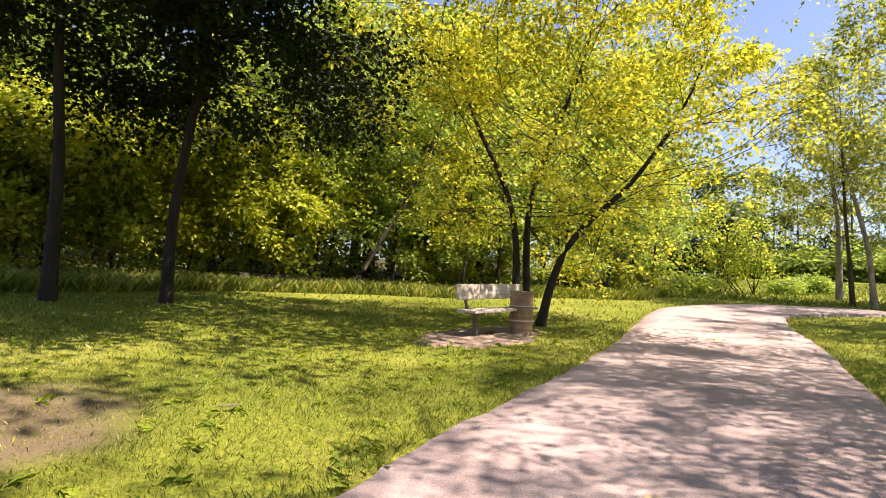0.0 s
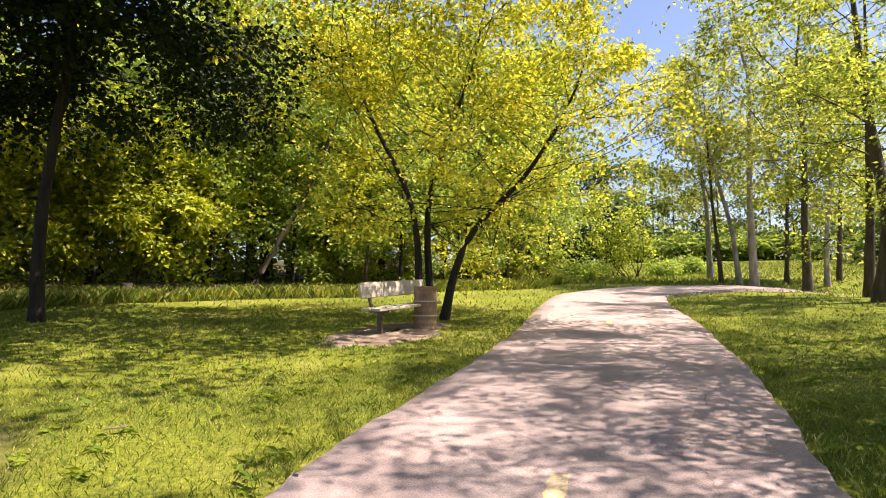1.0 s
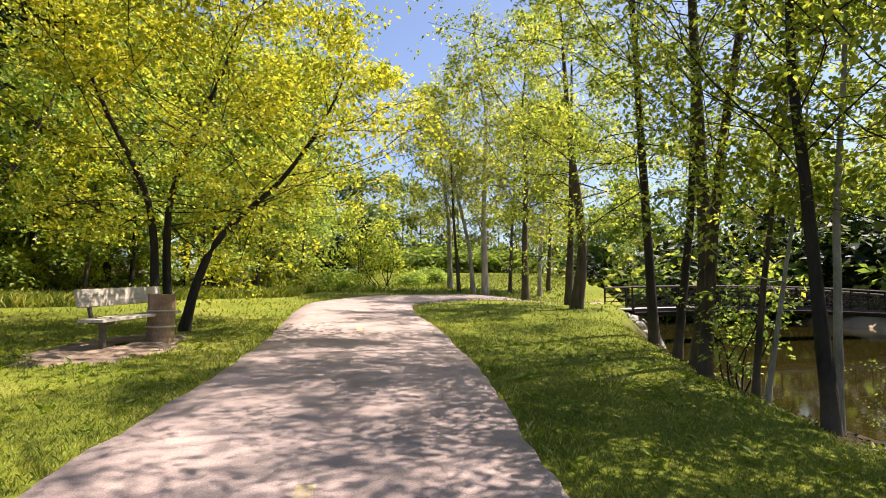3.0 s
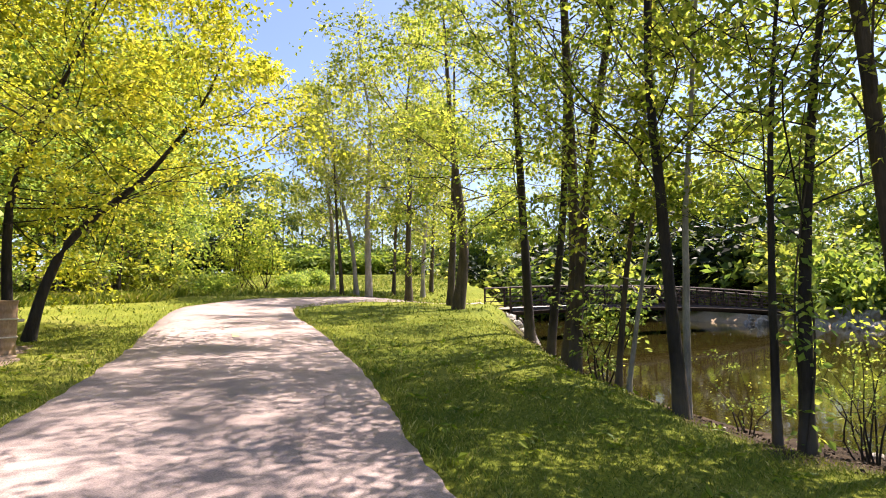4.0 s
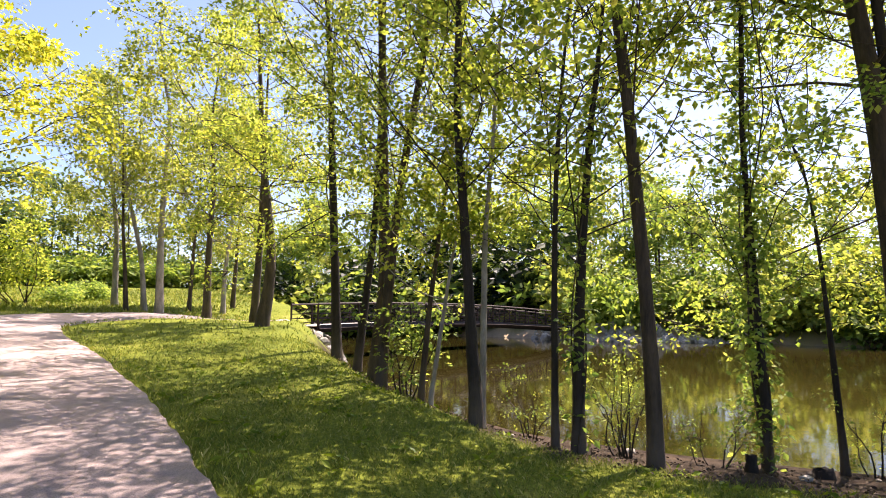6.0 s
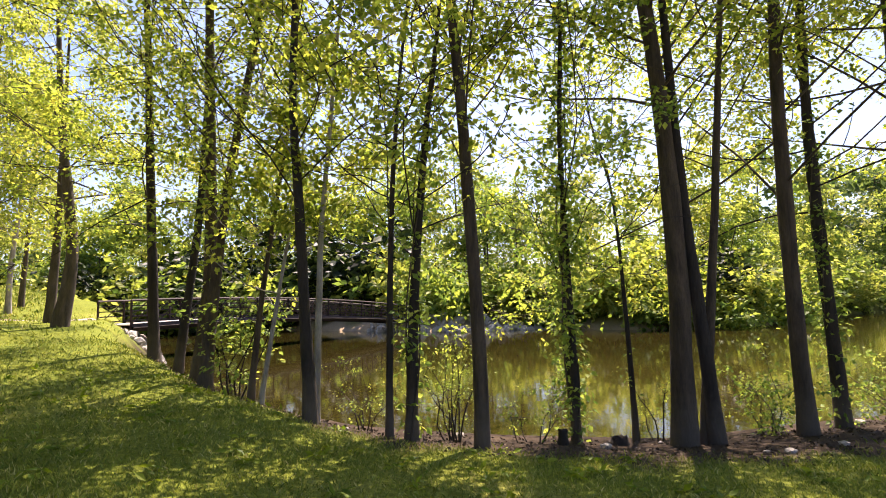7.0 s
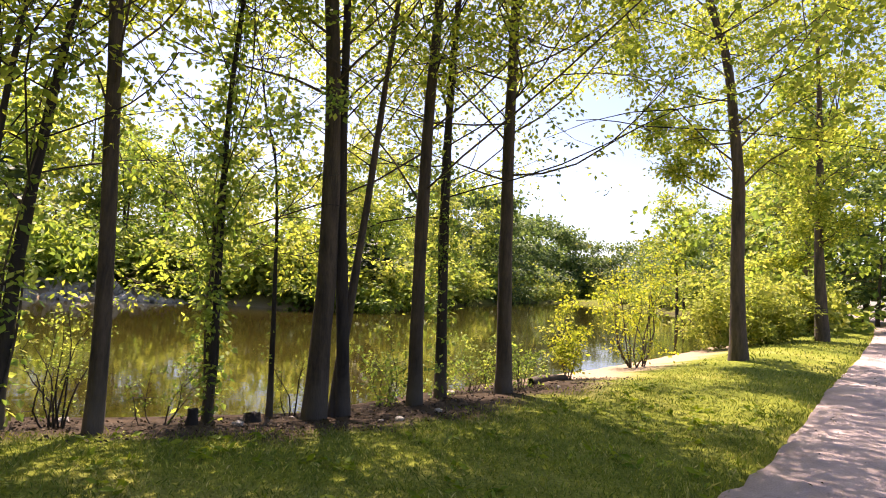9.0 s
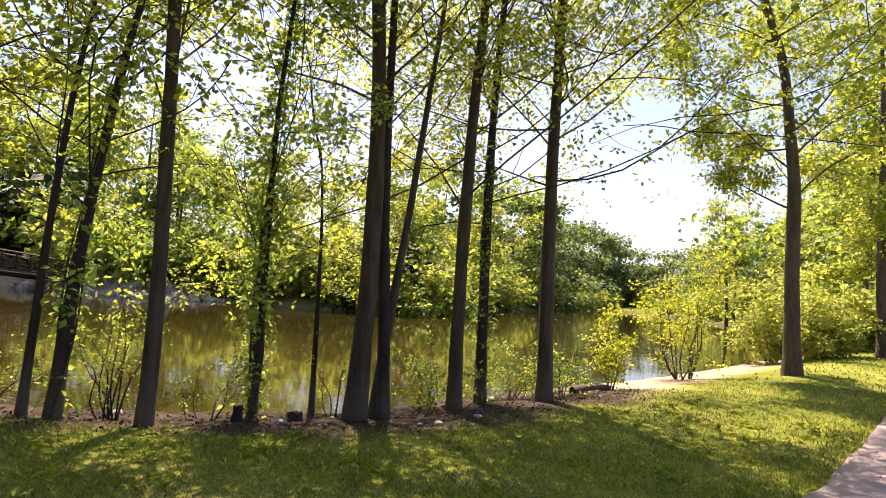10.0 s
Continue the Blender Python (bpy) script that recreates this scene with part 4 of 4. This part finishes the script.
def abutment_stones():
    """Broken stone round the near end of the footbridge."""
    root = tagged(new("stone_bank"), "pale broken stones below the near end of the footbridge", "rocks")
    rg = np.random.default_rng(78)
    for k in range(80):
        y = 10.2 + 4.2 * rg.random()
        x = float(np.interp(y, BANK_Y, BANK_X)) + 0.4 + 2.8 * rg.random()
        ob = new("stone", STONES[k % 5])
        sc = 0.2 + 0.4 * rg.random() ** 1.6
        ob.parent = root
        ob.matrix_basis = Matrix.Translation((x, y, max(WATER_Z - 0.05, ground_z(x, y)) + sc * 0.12)) @ Euler((rg.random() * 6, rg.random() * 6, rg.random() * 6)).to_matrix().to_4x4() @ Matrix.Diagonal((sc, sc * 0.8, sc * 0.75, 1))


riprap()
abutment_stones()


def bank_stones():
    """Small pale stones strewn on the near bank."""
    rg = np.random.default_rng(12)
    for k in range(14):
        y = -9 + 13 * rg.random()
        x = float(np.interp(y, BANK_Y, BANK_X)) + 0.1 + 2.2 * rg.random()
        ob = tagged(new("stone", STONES[k % 5]), "small pale stone lying on the earth bank", "stone", "bank stones")
        sc = 0.07 + 0.13 * rg.random() ** 2
        ob.matrix_world = Matrix.Translation((x, y, ground_z(x, y) + sc * 0.15)) @ Matrix.Rotation(rg.random() * 6, 4, "Z") @ Matrix.Diagonal((sc, sc * 0.8, sc * 0.7, 1))


bank_stones()


def stump(az, r, dia, tall, label):
    rg = np.random.default_rng(int(abs(az) * 10))
    x, y = polar(az, r)
    bm = bmesh.new()
    rings = lathe(bm, [(dia * 0.75, -0.1), (dia * 0.6, 0.03), (dia * 0.5, tall * 0.5), (dia * 0.47, tall * 0.95), (dia * 0.4, tall), (0.001, tall * 0.9)], 12)
    for v in bm.verts:
        v.co += Vector(rg.standard_normal(3)) * dia * 0.06
    ob = tagged(part("tree_stump", bm, BARK_DARK, None, "", True), label, "stump", "stumps")
    ob.location = (x, y, ground_z(x, y))


stump(101.9, 7.7, 0.13, 0.19, "small cut grey stump on the river bank")
stump(107.0, 7.9, 0.22, 0.1, "low dark stump on the river bank")
stump(-8.5, 18.5, 0.32, 0.45, "pale cut stump in the tall grass")


def log(p0, p1, r0, label):
    rg = np.random.default_rng(4)
    pts = smooth_line([p0, [(a + b) / 2 + 0.04 for a, b in zip(p0, p1)], p1], 9)
    v, f = tube(pts, np.linspace(r0, r0 * 0.6, 9), 9, 0.06, rg)
    tagged(link_mesh("fallen_log", array_mesh("fallen_log", v, f, True), BARK), label, "log")


def lay(az, r, up):
    x, y = polar(az, r)
    return (x, y, ground_z(x, y) + up)


log(lay(-7.5, 19.0, 0.3), lay(0.5, 19.6, 0.22), 0.13, "fallen grey log at the edge of the wood")
log(lay(133.5, 11.6, 0.05), lay(136.8, 12.6, 0.05), 0.09, "dark driftwood log on the bank")


def chip():
    bm = bmesh.new()
    box(bm, (0.2, 0.06, 0.012), (0, 0, 0.03), None, 0.004)
    box(bm, (0.09, 0.035, 0.012), (0.09, 0.03, 0.034), Matrix.Rotation(0.6, 4, "Z"), 0.004)
    ob = tagged(part("wood_chip", bm, DEAD), "pale split piece of wood in the grass", "debris")
    ob.matrix_world = Matrix.Translation(lay(-8.9, 5.35, 0.03)) @ Matrix.Rotation(0.2, 4, "Z") @ Matrix.Scale(0.7, 4)


chip()


# ---- shrubs and undergrowth ----
def shrub(label, az, r, tall, wide, leaf, seed, stems=9, per=60, size=0.09, bark=BARK, clumps=5, name="shrub"):
    """Several thin stems from one root, with leaves along their upper part."""
    rg = np.random.default_rng(seed)
    x, y = polar(az, r)
    root = tagged(new(name), label, "shrub")
    root.location = (x, y, max(ground_z(x, y), WATER_Z - 0.1))
    tips, sp = [], []
    for k in range(stems):
        a = 6.28 * k / stems + rg.random()
        h = tall * (0.45 + 0.55 * rg.random())
        w = wide * (0.15 + 0.38 * rg.random())
        d = np.array([math.cos(a) * w, math.sin(a) * w, h])
        j = rg.standard_normal((3, 3)) * 0.13 * wide
        bl = smooth_line([np.array([0.06 * math.cos(a) * wide, 0.06 * math.sin(a) * wide, -0.1]), d * [0.3, 0.3, 0.3] + j[0], d * [0.5, 0.5, 0.62] + j[1], d + j[2] * 0.6], 8)
        v, f = tube(bl, np.linspace(0.006 + 0.005 * tall, 0.002, 8), 5)
        for _ in range(3):
            q = int(rg.integers(2, 7))
            e = bl[q] + rg.standard_normal(3) * [0.16, 0.16, 0.08] * wide + [0, 0, 0.12 * tall]
            tv, tf = tube(smooth_line([bl[q], (bl[q] + e) / 2, e], 4), np.linspace(0.004, 0.0015, 4), 4)
            f = np.concatenate([f, tf + len(v)])
            v = np.concatenate([v, tv])
            tips.append(e)
            sp.append(0.13 * wide)
        link_mesh("stem", array_mesh("stem", v, f, True), bark, root)
        for q in range(clumps):
            tips.append(bl[min(7, 2 + int(6 * rg.random()))] + rg.standard_normal(3) * 0.1 * wide)
            sp.append(0.12 * wide * (0.6 + 0.8 * rg.random()))
    lv, lf = leaves(np.array(tips), np.array(sp), per, size, rg, 0.7, 0.66, 5)
    link_mesh("foliage", array_mesh("foliage", lv, lf), leaf, root)
    return root


shrub("bright yellow-green bush at the water's edge", 143.2, 16.6, 3.7, 2.5, LEAF_BUSH, 201, 11, 25, 0.085)
shrub("small bright yellow-green bush at the water's edge", 136.9, 12.7, 1.75, 1.0, LEAF_BUSH, 202, 6, 30, 0.075)
shrub("pale grey-green bush beside the lawn", 150.6, 25, 2.6, 3.4, LEAF_PALE, 203, 11, 80, 0.14)
shrub("pale grey-green bush beside the lawn", 153.6, 27, 2.4, 3.2, LEAF_PALE, 204, 11, 80, 0.14)
shrub("pale grey-green bush beside the lawn", 156.2, 33, 2.6, 3.4, LEAF_PALE, 205, 10, 70, 0.16)
shrub("leafy shoots at the foot of a bank tree", 119.5, 9.3, 1.2, 1.1, LEAF_WOOD, 206, 6, 20, 0.055)
shrub("leafy shoots at the foot of a bank tree", 127.8, 10.6, 1.1, 1.3, LEAF_WOOD, 207, 6, 20, 0.055)
shrub("leafy shoots at the foot of a bank tree", 132.6, 10.8, 1.0, 1.2, LEAF_WOOD, 208, 6, 20, 0.055)
shrub("thin sparse twiggy shrub on the river bank", 91.6, 7.6, 1.5, 1.1, LEAF_WOOD, 209, 9, 8, 0.034, BARK_DARK)
shrub("thin sparse twiggy shrub on the river bank", 83.0, 8.0, 1.0, 1.0, LEAF_WOOD, 210, 5, 8, 0.034, BARK_DARK)
shrub("thin sparse twiggy shrub on the river bank", 99.3, 7.9, 0.9, 0.9, LEAF_WOOD, 211, 5, 8, 0.034, BARK_DARK)
shrub("thin sparse twiggy shrub on the river bank", 110.6, 8.6, 1.1, 0.8, LEAF_WOOD, 212, 4, 8, 0.034, BARK_DARK)
shrub("leafy low boughs hanging by the bank trees", 71.0, 9.3, 2.0, 1.3, LEAF_WOOD, 213, 6, 20, 0.075, BARK_DARK)
shrub("small multi-stemmed tree on the meadow", 38.5, 33, 4.4, 4.6, LEAF_FRESH, 214, 7, 60, 0.16, BARK_DARK, name="small_tree")
shrub("small multi-stemmed tree on the meadow", 36.6, 34, 4.0, 3.0, LEAF_FRESH, 215, 5, 50, 0.16, BARK_DARK, name="small_tree")
shrub("low green bush on the meadow", 34.0, 32, 0.7, 2.2, LEAF_WOOD, 216, 9, 50, 0.14)
shrub("low green bush on the meadow", 41.5, 36, 0.5, 2.4, LEAF_WOOD, 217, 9, 50, 0.14)
shrub("low green bush on the meadow", 43.5, 38, 0.5, 2.4, LEAF_WOOD, 218, 9, 50, 0.14)
shrub("tangled twiggy bush at the foot of a wood tree", -6.0, 20.5, 2.6, 2.6, LEAF_WOOD, 219, 16, 14, 0.12, DEAD)

# low growth along the far water's edge, copied
fs = [shrub("dense pale-green bush at the far water's edge", 97, 45.5, 3.0, 4.0, LEAF_PALE, 230, 6, 17, 0.4, clumps=6),
      shrub("dense green bush at the far water's edge", 103, 46, 3.0, 4.0, LEAF_FAR, 231, 6, 17, 0.4, clumps=6),
      shrub("dark dense bush at the far water's edge", 86, 56, 5.0, 5.0, LEAF_DARK_SHADED, 232, 7, 20, 0.42, clumps=7)]
rg = np.random.default_rng(240)
for y in np.arange(-44, 3, 2.0):
    for row in range(2):
        x = float(np.interp(y, FAR_Y, FAR_X)) - 0.5 + row * 2.6 + rg.random() * 1.5 + (2.2 if y > -8 else 0)
        yy = y + rg.normal() * 0.5
        if abs(y + 36) < 5 and row == 0:
            continue
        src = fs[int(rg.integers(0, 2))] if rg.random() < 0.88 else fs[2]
        sc = 0.65 + 0.6 * rg.random() + 0.25 * row
        copy_thing(src, Matrix.Translation((x, yy, ground_z(x, yy) - 0.15)) @ Matrix.Rotation(rg.random() * 6, 4, "Z") @ Matrix.Diagonal((sc, sc, sc * (0.8 + 0.4 * rg.random()), 1)))
for k in range(16):
    f = k / 15
    x, y = 58 + f * 66, -42 - f * 96
    sc = 1.0 + 0.8 * rg.random()
    copy_thing(fs[k % 2], Matrix.Translation((x + 3, y, ground_z(x + 3, y) - 0.2)) @ Matrix.Rotation(rg.random() * 6, 4, "Z") @ Matrix.Diagonal((sc, sc, sc, 1)))
for k in range(16):
    f = k / 15
    y = -30 - f * 80
    x = float(np.interp(y, BANK_Y, BANK_X)) - 0.5
    sc = 0.7 + 0.6 * rg.random()
    copy_thing(fs[k % 2], Matrix.Translation((x, y, ground_z(x, y) - 0.1)) @ Matrix.Rotation(rg.random() * 6, 4, "Z") @ Matrix.Diagonal((sc, sc, sc, 1)))


# undergrowth below the tree belts
for az in np.arange(146, 172, 1.8):
    x, y = polar(az, 40 + 14 * rg.random())
    if from_path(np.array([x]), np.array([y]))[0] > 4 and from_bank(x, y) < -1:
        sc = 0.7 + 0.6 * rg.random()
        copy_thing(fs[int(rg.integers(0, 2))], Matrix.Translation((x, y, ground_z(x, y) - 0.2)) @ Matrix.Rotation(rg.random() * 6, 4, "Z") @ Matrix.Diagonal((sc * 1.2, sc * 1.2, sc, 1)))
for k in range(10):
    x, y = 112 + k * 4.2, -138 - 2 * k
    copy_thing(fs[k % 2], Matrix.Translation((x, y, WATER_Z - 0.3)) @ Matrix.Rotation(k * 1.7, 4, "Z") @ Matrix.Diagonal((2.2, 2.2, 2.2, 1)))
for az in np.arange(28.5, 60, 1.7):
    x, y = polar(az, 73 + 3 * rg.random())
    sc = 0.9 + 0.6 * rg.random()
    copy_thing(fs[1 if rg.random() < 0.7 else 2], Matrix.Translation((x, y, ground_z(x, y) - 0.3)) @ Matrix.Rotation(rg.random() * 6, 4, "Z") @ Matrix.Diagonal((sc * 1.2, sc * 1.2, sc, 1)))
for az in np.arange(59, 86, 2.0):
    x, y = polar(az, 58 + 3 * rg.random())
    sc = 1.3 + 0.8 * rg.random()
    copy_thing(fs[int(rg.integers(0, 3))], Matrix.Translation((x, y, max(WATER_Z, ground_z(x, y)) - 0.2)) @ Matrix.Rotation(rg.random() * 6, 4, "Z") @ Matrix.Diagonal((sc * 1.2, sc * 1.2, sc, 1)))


# climbing leaves on two of the bank trees
def vine(az, r, lean, top, seed, n):
    rg = np.random.default_rng(seed)
    x, y = polar(az, r)
    side = np.array([math.cos(radians(az)), -math.sin(radians(az)), 0.0])
    root = tagged(new("climbing_vine"), "green vine leaves climbing a bank tree", "vine", "vines")
    root.location = (x, y, ground_z(x, y))
    for k in range(2):
        hs = np.linspace(-0.05, top, 30)
        turn = hs * (1.1 + 0.5 * k) + 3 * k
        line = side * np.interp(hs, [p[0] for p in lean], [p[1] for p in lean])[:, None] + np.c_[0.085 * np.cos(turn), 0.085 * np.sin(turn), hs]
        v, f = tube(line, np.linspace(0.014, 0.005, 30), 5)
        link_mesh("stem", array_mesh("stem", v, f, True), BARK, root)
    h = rg.random(n) ** 0.8 * top
    d = np.interp(h, [p[0] for p in lean], [p[1] for p in lean])
    c = side * d[:, None] + np.c_[np.zeros(n), np.zeros(n), h] + rg.standard_normal((n, 3)) * [0.07, 0.07, 0.05]
    v, f = leaves(c, 0.18, 8, 0.085, rg, 1.0, 0.66, 4)
    link_mesh("foliage", array_mesh("foliage", v, f), LEAF_WOOD, root)


vine(103.2, 8.0, [(0, 0), (1.4, -.03), (2.7, -.05), (4.1, -.05), (5.6, .03)], 6.0, 301, 300)
vine(87.4, 7.0, [(0, 0), (1.6, .06), (3.1, .19), (4, .29), (4.9, .43)], 4.5, 302, 110)
vine(124.8, 9.9, [(0, 0), (1.5, -.05), (3.1, -.11), (4.9, -.12)], 4.5, 303, 120)


# ---- grass ----
def blades(name, label, x, y, tall, wide, seed, mat, up=0.0):
    """Single bent blades standing on the ground."""
    rg = np.random.default_rng(seed)
    n = len(x)
    z = height(x, y) + up - 0.01
    a = rg.random(n) * 2 * np.pi
    h = tall * (0.4 + 1.0 * rg.random(n) ** 1.4)
    w = wide * (0.6 + 0.8 * rg.random(n))
    bx, by = rg.standard_normal((2, n)) * 0.45 * h
    v = np.empty((n, 4, 3))
    ca, sa2 = np.cos(a) * w / 2, np.sin(a) * w / 2
    v[:, 0] = np.c_[x - ca, y - sa2, z]
    v[:, 1] = np.c_[x + ca, y + sa2, z]
    v[:, 2] = np.c_[x + ca * 0.7 + bx * 0.4, y + sa2 * 0.7 + by * 0.4, z + h * 0.65]
    v[:, 3] = np.c_[x + bx, y + by, z + h]
    f = np.arange(4 * n).reshape(-1, 4)
    tagged(link_mesh(name, array_mesh(name, v.reshape(-1, 3), f), mat), label, "grass", kind="stuff")


def lawn_points(n, r0, r1, az0, az1, seed, margin=PATH_HALF - 0.06):
    rg = np.random.default_rng(seed)
    r = np.sqrt(r0 * r0 + (r1 * r1 - r0 * r0) * rg.random(n))
    a = np.radians(az0 + (az1 - az0) * rg.random(n))
    x, y = r * np.sin(a), r * np.cos(a)
    keep = (from_path(x, y) > margin + 0.12 * rg.random(n)) & (from_bank(x, y) < 0.1 + 0.3 * rg.standard_normal(n))
    keep &= np.hypot((x - 2.9) * 0.643 + (y - 10.5) * 0.766, ((y - 10.5) * 0.643 - (x - 2.9) * 0.766) * 2.3) > 1.85
    bx, by = polar(-26, 5.3)
    keep &= (np.hypot(x - bx, (y - by) * 0.8) > 0.9) | (rg.random(n) < 0.25)
    patch = np.sin(x * 1.7 + 2 * np.sin(y * 0.9)) * np.sin(y * 1.9 + x * 0.6)
    keep &= rg.random(n) < 0.8 + 0.25 * patch
    return x[keep], y[keep]


for k, (n, r0, r1, h, w) in enumerate([(190000, 2.2, 7.5, 0.04, 0.007), (130000, 7.5, 15, 0.05, 0.013), (36000, 15, 32, 0.08, 0.035)]):
    x, y = lawn_points(n, r0, r1, -36, 166, 400 + k)
    blades("lawn_grass", "short mown green and straw-tinted lawn grass", x, y, h, w, 410 + k, GRASS)

# longer tufts along the edges of the path
rg = np.random.default_rng(420)
k = rg.random(9000) * 419
t = np.gradient(path_mid, axis=0)
t /= np.linalg.norm(t, axis=1, keepdims=True)
s = np.where(rg.random(9000) < 0.5, -1, 1) * (PATH_HALF + 0.1 * np.abs(rg.standard_normal(9000)))
x = np.interp(k, np.arange(420), path_mid[:, 0]) + s * np.interp(k, np.arange(420), t[:, 1])
y = np.interp(k, np.arange(420), path_mid[:, 1]) - s * np.interp(k, np.arange(420), t[:, 0])
blades("edge_grass", "longer grass tufts along the path's edge", x, y, 0.075, 0.01, 421, GRASS)

# tall grass at the edge of the wood and on the meadow
rg = np.random.default_rng(430)
a = -34 + 66 * rg.random(26000)
e = np.interp(a, [-34, -30, -12, 0, 12, 30, 34], [12.5, 13.5, 16.5, 18, 19, 24, 30])
r = e + 3.0 * rg.random(26000) ** 1.3
x, y = r * np.sin(np.radians(a)), r * np.cos(np.radians(a))
blades("tall_grass", "tall uncut grass along the edge of the wood", x, y, 0.32, 0.022, 431, GRASS)
a = 28 + 30 * rg.random(20000)
r = 27 + 38 * rg.random(20000)
x, y = r * np.sin(np.radians(a)), r * np.cos(np.radians(a))
keep = from_bank(x, y) < -1
blades("meadow_grass", "rough yellow-green meadow grass on the rise", x[keep], y[keep], 0.14, 0.06, 432, GRASS)


# broad-leaved weeds in the lawn
def rosettes():
    rg = np.random.default_rng(440)
    x, y = lawn_points(900, 2.4, 11, -36, 160, 441)
    c = np.c_[x, y, height(x, y) + 0.03]
    v, f = leaves(c, 0.07, 8, 0.095, rg, 0.25, 0.4)
    tagged(link_mesh("lawn_weeds", array_mesh("lawn_weeds", v, f), WEED), "broad-leaved weeds scattered in the lawn", "weeds", kind="stuff")


rosettes()


def leaf_litter():
    rg = np.random.default_rng(450)
    y = -10 + 16 * rg.random(1800)
    x = np.interp(y, BANK_Y, BANK_X) - 0.2 + 2.6 * rg.random(1800)
    c = np.c_[x, y, height(x, y) + 0.015]
    v, f = leaves(c, 0.05, 2, 0.045, rg, 0.05)
    tagged(link_mesh("leaf_litter", array_mesh("leaf_litter", v, f), LITTER), "dry leaves and bark on the bank", "litter", kind="stuff")


leaf_litter()


def path_litter():
    """Small twigs, seeds and leaf bits blown on to the path."""
    rg = np.random.default_rng(460)
    k = 195 + 130 * rg.random(700)
    s = (rg.random(700) * 2 - 1) * 1.55
    side = np.sign(s) * (np.abs(s) / 1.55) ** 0.6 * 1.55
    x = np.interp(k, np.arange(420), path_mid[:, 0]) + side * np.interp(k, np.arange(420), t[:, 1])
    y = np.interp(k, np.arange(420), path_mid[:, 1]) - side * np.interp(k, np.arange(420), t[:, 0])
    c = np.c_[x, y, height(x, y) + 0.042]
    v, f = leaves(c, 0.015, 1, 0.035, rg, 0.1, 0.5)
    tagged(link_mesh("path_litter", array_mesh("path_litter", v, f), LITTER), "small dry leaf bits lying on the path", "litter", kind="stuff")


path_litter()
